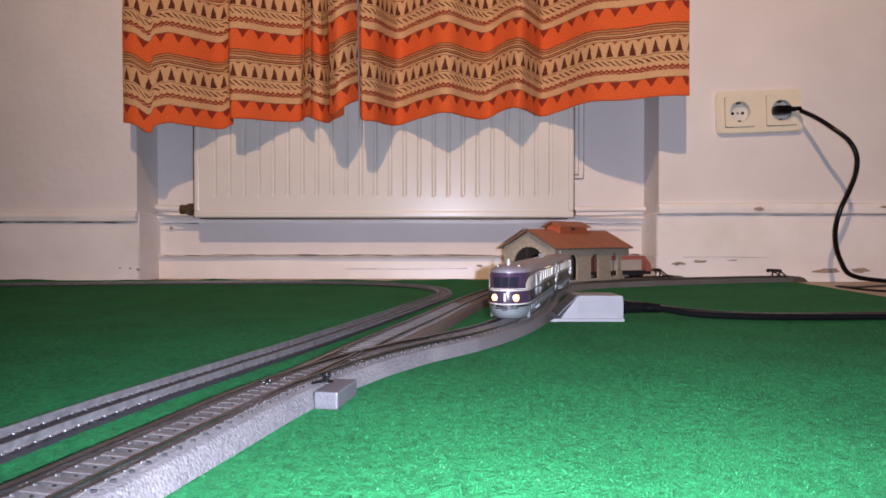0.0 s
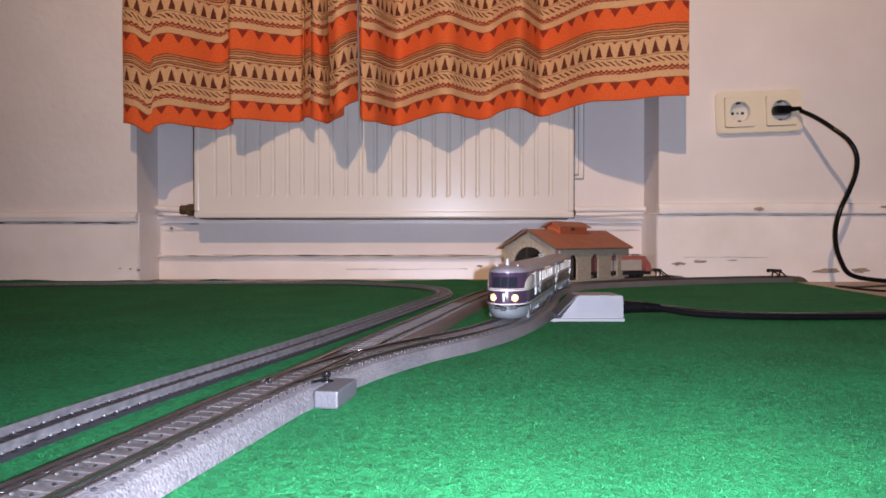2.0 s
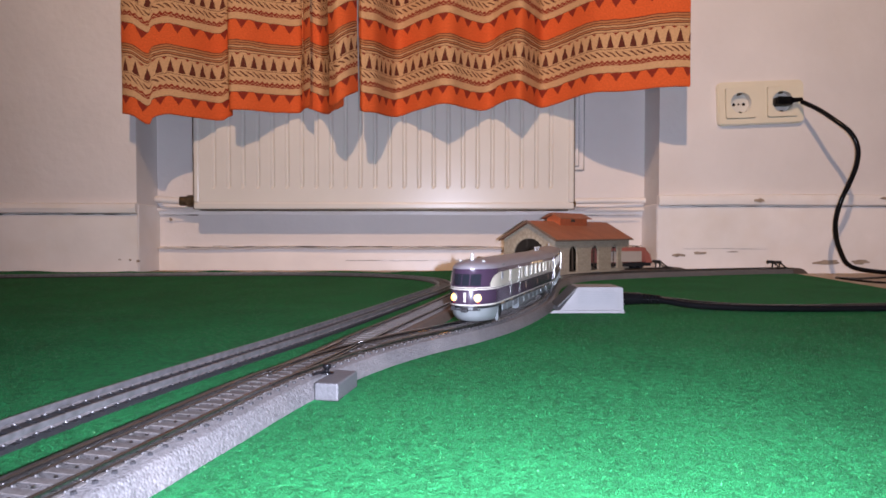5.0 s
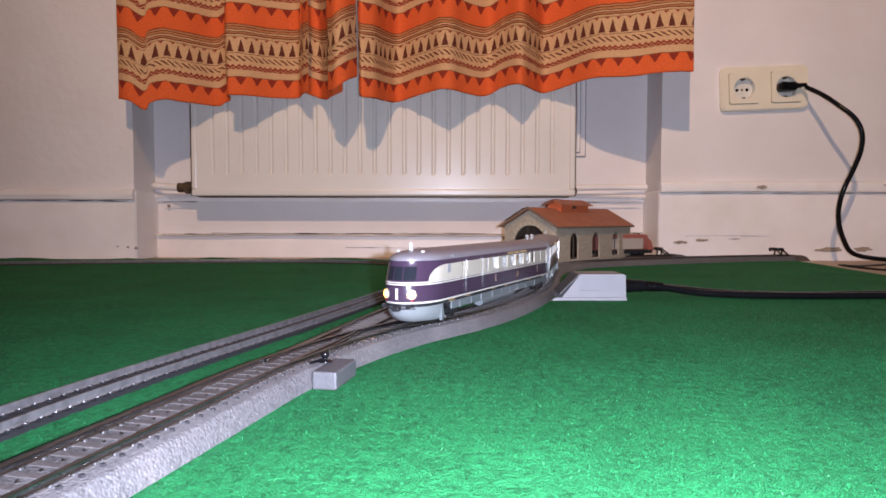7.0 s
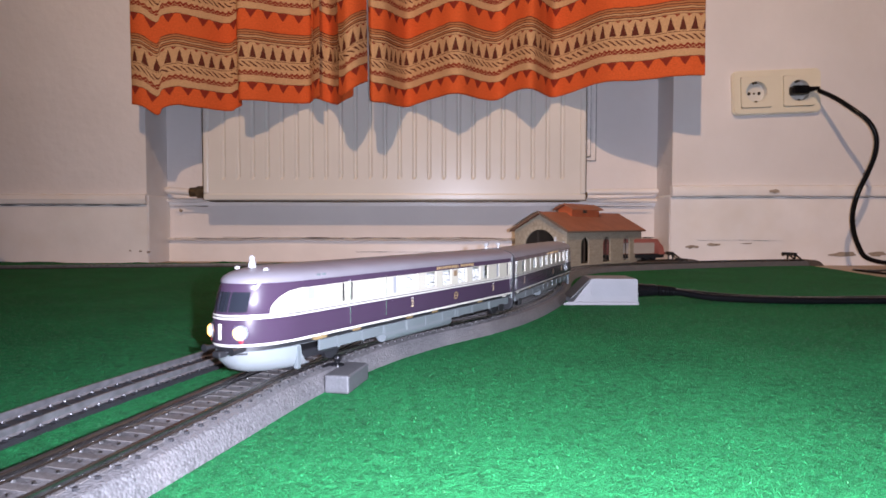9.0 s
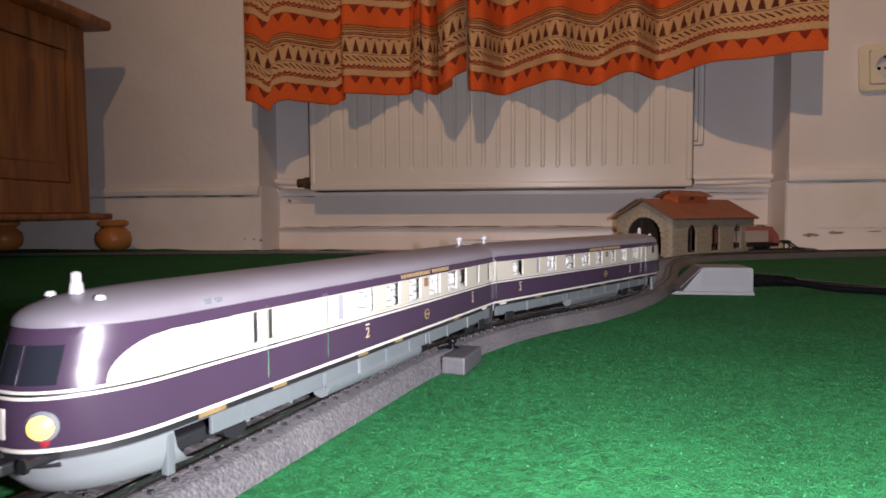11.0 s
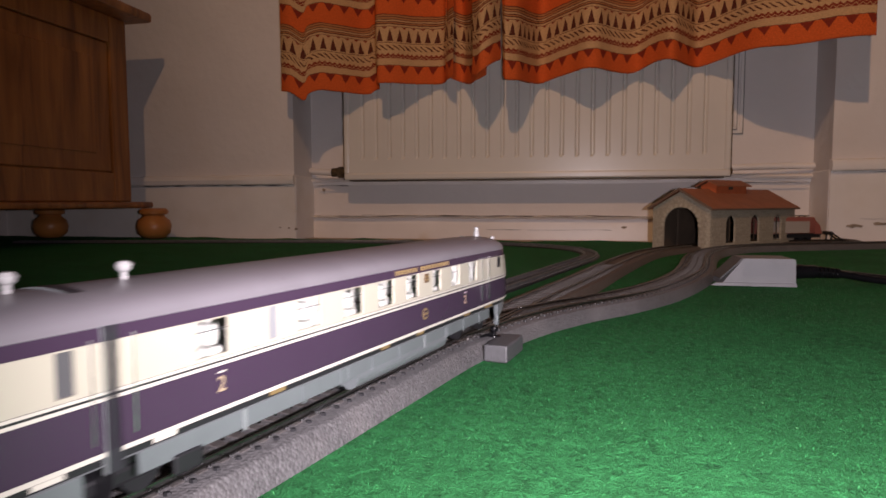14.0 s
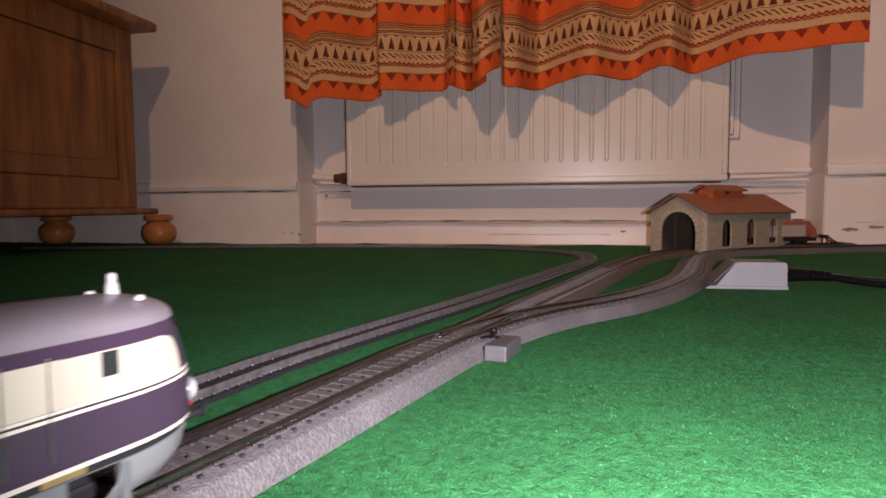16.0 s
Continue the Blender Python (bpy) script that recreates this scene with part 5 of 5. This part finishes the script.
def railcar(lead_car):
    """One half of the two-part railcar. Local x points from the joint to the nose, z up from the rail."""
    L = 0.239
    thing = empty("railcar", pose(0, 0, RAIL))
    if lead_car:
        wins = [(0.0075, 0.0110), (0.0225, 0.0265), (0.0385, 0.0465), (0.0500, 0.0600), (0.0675, 0.0780), (0.0860, 0.0960), (0.1035, 0.1145), (0.1220, 0.1330), (0.1412, 0.1448), (0.1765, 0.1785), (0.1825, 0.1845)]
        twos, badge, script, band, cream_tip, small = (0.0315, 0.1275), 0.081, (0.059, 0.103), 0.192, (0.2262, 0.2110), (0.2030, 0.2075)
        doors = (0.1515, 0.1795, 0.0045)
    else:
        wins = [(0.0205, 0.0305), (0.0440, 0.0475), (0.0555, 0.0660), (0.0770, 0.0880), (0.0970, 0.1075), (0.1160, 0.1255), (0.1370, 0.1445), (0.1540, 0.1625), (0.1720, 0.1815)]
        twos, badge, script, band, cream_tip, small = (0.0275, 0.1680), 0.1305, (0.1085, 0.1520), 0.198, (0.2290, 0.2220), (0.2062, 0.2098)
        doors = (0.1870, 0.1954, 0.0045)
    part("hull", hull(L, band), [SILVER_AND_LIT, BLACK_GAP, LINE, PURPLE, ROOF_GREY], thing, "violet hull with ivory lines and grey roof", smooth=True)
    for s in (-1, 1):
        wall = part("side_wall", side_wall(0.0005, band, s, wins), CREAM, thing, "ivory window band")
        part("cab_flash", flash_panel(band - 0.0004, cream_tip[0], cream_tip[1], s, L, 1.9 if lead_car else 2.6), CREAM, thing, "ivory panel curving behind the cab", smooth=True)
        a, b = small
        part("luggage_window", box(a, b, s * (WID + 0.00022), s * (WID + 0.00045), 0.0302, 0.0352, 0), GREY_PLASTIC if lead_car else BLACK_GAP, thing)
        for (a, b) in wins:
            if b - a < 0.0045:
                part("door_window", box(a, b, s * (WID - 0.0008), s * (WID - 0.0005), SILL, HEAD), BLACK_GAP if b - a < 0.0022 else (GREY_PLASTIC if a > 0.02 else INTERIOR_DARK), wall)
                continue
            pane = part("pane", box(a, b, s * (WID - 0.00075), s * (WID - 0.00055), SILL, HEAD), GLASS, wall)
            pane.visible_shadow = False
            part("window_bar", box(a, b, s * (WID - 0.0009), s * (WID - 0.0006), 0.0326, 0.0328), INTERIOR_DARK, wall)
        for x in doors:
            part("handrail", rod((x, s * (WID + 0.0004), 0.0165), (x, s * (WID + 0.0004), 0.0365), 0.00022, 6), CHROME, thing, "thin bright handrail")
        for x in twos:
            me = digit_mesh("2", 0.0052)
            num = new("class_number", me)
            num.parent = thing
            num.matrix_basis = pose(x, s * (WID + 0.0001), 0.0198, 90, 0, 180 if s > 0 else 0)
            part("class_bar", box(x - 0.0012, x + 0.0012, s * (WID + 0.00005), s * (WID + 0.00015), 0.0226, 0.0230), LINE, thing)
        part("badge", rod((badge, s * (WID + 0.00002), 0.0197), (badge, s * (WID + 0.00012), 0.0197), 0.0022, 20), GOLD, thing, "round gold badge")
        part("badge_centre", rod((badge, s * (WID + 0.0001), 0.0197), (badge, s * (WID + 0.0002), 0.0197), 0.0015, 18), PURPLE, thing)
        part("badge_bar", box(badge - 0.0013, badge + 0.0013, s * (WID + 0.00015), s * (WID + 0.00028), 0.0193, 0.0201), GOLD, thing)
        part("route_board", box(badge - 0.0008, badge + 0.0028, s * (WID + 0.00005), s * (WID + 0.0003), 0.0314, 0.0348), BROWN_PRINT, thing, "small dark destination board")
        part("route_line", box(badge - 0.0002, badge + 0.0022, s * (WID + 0.0003), s * (WID + 0.0004), 0.0323, 0.0328), GOLD, thing)
        part("route_line", box(badge - 0.0002, badge + 0.0022, s * (WID + 0.0003), s * (WID + 0.0004), 0.0334, 0.0339), GOLD, thing)
        # lettering on the cantrail as plain bars
        bm = bmesh.new()
        x, k = script[0], 0
        while x < script[1]:
            if k != 8:
                add_box(bm, x, x + 0.0012, s * 0.0166, s * 0.01722, 0.0363, 0.0378)
            x += 0.0021
            k += 1
        part("lettering", bm, GOLD, thing, "row of gold lettering bars")
        # skirt: plates, hatches, louvres and hanging straps
        for a, b in ((0.0060, 0.0800), (0.0804, 0.1520), (0.1524, 0.1990)):
            part("skirt_plate", box(a, b, s * 0.0150, s * 0.0162, 0.0066, 0.0114, 0.0003), SKIRT, thing, "blue-grey skirt plate")
        part("guard_iron", box(0.2105, 0.2128, s * 0.0140, s * 0.0163, 0.0012, 0.0112, 0.0004), SKIRT, thing)
        # straps at odd millimetres take the paler grey as painted highlights
        for x in (0.035, 0.058, 0.076, 0.094, 0.112, 0.131, 0.150, 0.168, 0.186):
            part("skirt_strap", box(x, x + 0.0012, s * 0.01625, s * 0.01655, 0.0062, 0.0114), SILVER_AND_LIT if round(x * 1000) % 2 else SKIRT, thing)
        part("fuel_tank", rod((0.085, s * 0.0132, 0.0058), (0.150, s * 0.0132, 0.0058), 0.0034, 20), SKIRT, thing, "blue-grey cylindrical tank", smooth=True)
        for x in (0.0095, 0.045, 0.100, 0.1255, 0.170):
            part("inscription", box(x, x + 0.006, s * 0.01602, s * 0.01614, 0.0120, 0.0130), GOLD if x > 0.02 else LINE, thing)
        part("inscription", box(0.1940, 0.2030, s * 0.01602, s * 0.01614, 0.0118, 0.0131), GOLD, thing)
        for x in (0.1950, 0.1985) if lead_car else ():
            part("roof_mark", box(x, x + 0.0022, s * 0.0163, s * 0.01675, 0.0396, 0.0408, 0.0002), SKIRT, thing)
        part("axle_box", box(0.014, 0.022, s * 0.0160, s * 0.0168, 0.0030, 0.0075, 0.0006), BLACK_GAP, thing)
        # flanking windscreen pane
        part("windscreen_pane", nose_patch(s * 10, s * 33, 0.0272, 0.0350, L), CAB_GLASS, thing, "dark windscreen pane", smooth=True)
        # headlamp with its rim and the small red lamp below
        part("headlamp_rim", lathe([(0.0006, 0), (0.0031, 0), (0.0032, 0.0008), (0.0027, 0.0014), (0.0006, 0.0014)], 18, pose(L - 0.0036, s * 0.0078, 0.0190, 0, 90, s * 36)), SILVER_AND_LIT, thing, smooth=True)
        part("headlamp", lathe([(0.0003, 0), (0.0026, 0), (0.0024, 0.0011), (0.0013, 0.0018), (0.0003, 0.0019)], 18, pose(L - 0.0030, s * 0.0081, 0.0190, 0, 90, s * 36)), LIGHT_ON if lead_car else WHITE_PIN, thing, "glowing warm headlamp" if lead_car else "unlit white lamp", smooth=True)
        part("tail_lamp", lathe([(0.0003, 0), (0.0011, 0), (0.0009, 0.0008), (0.0003, 0.001)], 12, pose(L - 0.0036, s * 0.0083, 0.0158, 0, 90, s * 36)), RED_LAMP, thing, smooth=True)
        part("buffer", rod((L - 0.006, s * 0.0080, 0.0122), (L + 0.0006, s * 0.0080, 0.0122), 0.0010, 10), BLACK_GAP, thing)
        part("buffer_head", rod((L + 0.0004, s * 0.0080, 0.0122), (L + 0.0012, s * 0.0080, 0.0122), 0.0016, 12), BLACK_GAP, thing)
        part("roof_lamp", lathe([(0.0002, 0), (0.0012, 0), (0.0012, 0.0006), (0.0008, 0.0011), (0.0002, 0.0012)], 12, pose(L - 0.0165, s * 0.0085, 0.0431)), WHITE_PIN, thing, smooth=True)
    # interior: floor, rows of seats, bulkheads
    part("cabin_floor", box(0.003, 0.185, -0.0150, 0.0150, 0.0247, 0.0254), INTERIOR, thing)
    for a, b in wins:
        if b - a < 0.0070:
            continue
        mid = (a + b) / 2
        for y0 in (-0.0150, 0.0045):
            for x in (mid - 0.0050, mid + 0.0004):
                seat = part("seat", box(x, x + 0.0046, y0, y0 + 0.0105, 0.0254, 0.0282, 0.0007), INTERIOR, thing)
                part("seat_back", box(x + 0.0003, x + 0.0043, y0 + 0.0006, y0 + 0.0099, 0.0283, 0.0336, 0.0012), INTERIOR, seat, smooth=True)
    for x in (0.004, 0.066, 0.118, 0.164, 0.188):
        part("bulkhead", box(x, x + 0.0010, -0.0150, 0.0150, 0.0234, 0.0372), INTERIOR, thing)
    part("corridor_wall", box(0.006, 0.160, -0.0006, 0.0004, 0.0256, 0.0332), INTERIOR, thing)
    # added dark sheet draws the unlit gap above the seat backs
    part("dim_gap", box(0.006, 0.160, -0.0006, 0.0004, 0.0333, 0.0372), INTERIOR_DARK, thing)
    # front centre pillar lamp, horn, apron, coupler flap, joint ring and roof vent
    part("roof_horn", lathe([(0.0016, 0.0), (0.0014, 0.0022), (0.0011, 0.0026), (0.0011, 0.0045), (0.0007, 0.0049), (0.0002, 0.0050)], 16, pose(L - 0.0170, 0, 0.0440)), WHITE_PIN, thing, "white roof horn", smooth=True)
    part("windscreen_pane", nose_patch(-8, 8, 0.0272, 0.0350, L), CAB_GLASS, thing, "dark windscreen pane", smooth=True)
    part("nose_plate", box(L - 0.0008, L + 0.0001, -0.0009, 0.0009, 0.0160, 0.0225, 0.0003), LINE, thing)
    part("coupler_flap", nose_patch(-34, 34, 0.0100, 0.0130, L, 0.0002), BLACK_GAP, thing, "black coupler recess across the apron", smooth=True)
    part("coupler", box(L - 0.0020, L + 0.0022, -0.0022, 0.0022, 0.0092, 0.0118, 0.0006), BLACK_GAP, thing)
    part("joint_ring", sweep_ring(-0.0006, 0.0016, 0.0172), JOINT_GREY, thing, "dark grey bellows at the joint")
    if lead_car:
        part("joint_rim", sweep_ring(0.0017, 0.0020, 0.0173), SILVER_AND_LIT, thing, "bright rim at the joint")
    part("roof_vent", lathe([(0.0007, 0), (0.0007, 0.0022), (0.0015, 0.0028), (0.0018, 0.0038), (0.0012, 0.0046), (0.0002, 0.0048)], 14, pose(0.0085 if lead_car else 0.0165, 0, 0.0440)), WHITE_PIN, thing, "white mushroom roof vent", smooth=True)
    # bogies
    for x in ((0.197, 0.002) if lead_car else (0.190,)):
        bog = part("bogie", box(x - 0.019, x + 0.019, -0.0105, 0.0105, 0.0030, 0.0070, 0.001), BLACK_GAP, thing, "black bogie frame")
        for dx in (-0.0130, 0.0130):
            for s in (-1, 1):
                part("wheel", rod((x + dx, s * 0.0072, 0.0052), (x + dx, s * 0.0098, 0.0052), 0.0052, 20), BLACK_GAP, bog)
    return tagged(thing, "violet and ivory streamlined model railcar, leading half with glowing headlamps" if lead_car else "violet and ivory streamlined model railcar, trailing half with unlit lamps", "model train", "two-part railcar")


def sweep_ring(x0, x1, w):
    """A ring round the end of the car, following its outline."""
    bm = bmesh.new()
    pts = [(-w, 0.010), (-w, 0.0370)] + [(-w * math.cos(radians(a)), 0.0372 + 0.0078 * math.sin(radians(a))) for a in range(10, 180, 10)] + [(w, 0.0370), (w, 0.010)]
    inner = [(y * 0.93, z - (0.0008 if z > 0.037 else 0)) for y, z in pts]
    a, b = [bm.verts.new((x0, y, z)) for y, z in pts], [bm.verts.new((x1, y, z)) for y, z in pts]
    c, d = [bm.verts.new((x0, y, z)) for y, z in inner], [bm.verts.new((x1, y, z)) for y, z in inner]
    for k in range(len(pts) - 1):
        for p, q in ((a, b), (b, d), (d, c), (c, a)):
            bm.faces.new((p[k], p[k + 1], q[k + 1], q[k]))
    return bm


CAB_GLASS = shade("smoked_cab_glass", (0.014, 0.016, 0.022), 0.10, vary=0.1, spec=0.45)
lead_half, tail_half = railcar(True), railcar(False)

# seconds and the joint's distance along the line
JOINT = [(0, 0.4995), (2.0, 0.5022), (2.8, 0.5044), (3.2, 0.5085), (3.5, 0.5150), (4.0, 0.5331), (4.2, 0.5406), (5.2, 0.5773), (6.3, 0.6111), (6.5, 0.6176), (7.0, 0.6369), (7.5, 0.6652),
         (8.0, 0.6995), (8.5, 0.7337), (9.0, 0.7730), (9.6, 0.8137), (10.0, 0.8432), (10.2, 0.8588), (11.3, 0.9428), (12.3, 1.0129), (12.5, 1.0279), (12.8, 1.0509), (13.2, 1.0818),
         (13.5, 1.1078), (13.8, 1.1418), (14.2, 1.1898), (14.5, 1.2213), (14.8, 1.2581), (15.0, 1.2810), (15.2, 1.3041), (15.5, 1.3327), (15.8, 1.3628), (16.0, 1.3848)]


def motions():
    ts = np.array([t for t, _ in JOINT])
    ss = np.array([s for _, s in JOINT])
    head, tail = [], []
    for t in sorted({*ts.tolist(), *np.arange(4.25, 16, 0.25).tolist()}):
        s = float(np.interp(t, ts, ss))
        j, f, b = on_line(s), on_line(s + 0.197), on_line(s - 0.190)
        head.append((t, pose(j[0], j[1], RAIL, 0, 0, math.degrees(math.atan2(f[1] - j[1], f[0] - j[0])))))
        tail.append((t, pose(j[0], j[1], RAIL, 0, 0, math.degrees(math.atan2(b[1] - j[1], b[0] - j[0])))))
    walk(lead_half, head)
    walk(tail_half, tail)


# ------------------------------------------------------------------ carpet pile
def pile_material():
    m = bpy.data.materials.new("green_pile_fibre")
    m.use_nodes = True
    nt = m.node_tree
    b = nt.nodes["Principled BSDF"]
    g = nt.nodes.new("ShaderNodeNewGeometry")
    r = nt.nodes.new("ShaderNodeValToRGB")
    e = r.color_ramp.elements
    e[0].position, e[0].color = 0.0, (0.004, 0.060, 0.022, 1)
    e[1].position, e[1].color = 0.97, (0.022, 0.240, 0.072, 1)
    t = e.new(1.0)
    t.color = (0.12, 0.40, 0.16, 1)
    nt.links.new(g.outputs["Random Per Island"], r.inputs[0])
    nt.links.new(r.outputs[0], b.inputs["Base Color"])
    b.inputs["Roughness"].default_value = 0.45
    b.inputs["Specular IOR Level"].default_value = 0.3
    return m


def carpet_pile(count):
    """Loose felt fibres that stand out of the carpet, densest where the eye is nearest."""
    rng = np.random.default_rng(7)
    y = 0.07 * (1.05 / 0.07) ** rng.random(count)
    x = y * (rng.random(count) * 1.75 - 1.0)
    keep = (x > -1.0) & (x < 0.56)
    for line, gap in ((TRAIN_LINE, 0.0215), (STRAIGHT_LINE, 0.0215), (OLD_LINE, 0.0115)):
        pts = resample(line, 0.004)
        near = np.full(count, 9.0)
        for q in pts:
            near = np.minimum(near, (x - q[0]) ** 2 + (y - q[1]) ** 2)
        keep &= near > gap ** 2
    keep &= ~((x > 0.09) & (x < 0.17) & (y > 0.565) & (y < 0.62))
    keep &= ~((x > -0.072) & (x < -0.036) & (y > 0.268) & (y < 0.312))
    x, y = x[keep], y[keep]
    n = len(x)
    a = rng.random(n) * 2 * math.pi
    up = rng.random(n) ** 2 * 0.6
    ln = 0.0007 + 0.0010 * rng.random(n)
    wd = (0.00006 + 0.00006 * rng.random(n)) * (1 + y * 2.5)
    d = np.c_[np.cos(a) * np.cos(up), np.sin(a) * np.cos(up), np.sin(up)] * ln[:, None]
    w = np.c_[-np.sin(a), np.cos(a), np.zeros(n)] * wd[:, None]
    o = np.c_[x, y, np.full(n, 0.0001)]
    v = np.empty((n * 3, 3), np.float32)
    v[0::3], v[1::3], v[2::3] = o - w, o + w, o + d
    me = bpy.data.meshes.new("pile")
    me.vertices.add(n * 3)
    me.vertices.foreach_set("co", v.ravel())
    me.loops.add(n * 3)
    me.loops.foreach_set("vertex_index", np.arange(n * 3, dtype=np.int32))
    me.polygons.add(n)
    me.polygons.foreach_set("loop_start", np.arange(0, n * 3, 3, dtype=np.int32))
    me.update(calc_edges=True)
    me.materials.append(pile_material())
    ob = new("pile", me)
    ob.parent = bpy.data.objects["carpet"]
    return tagged(ob, "short green felt fibres", kind="stuff")


carpet_pile(280000)


motions()
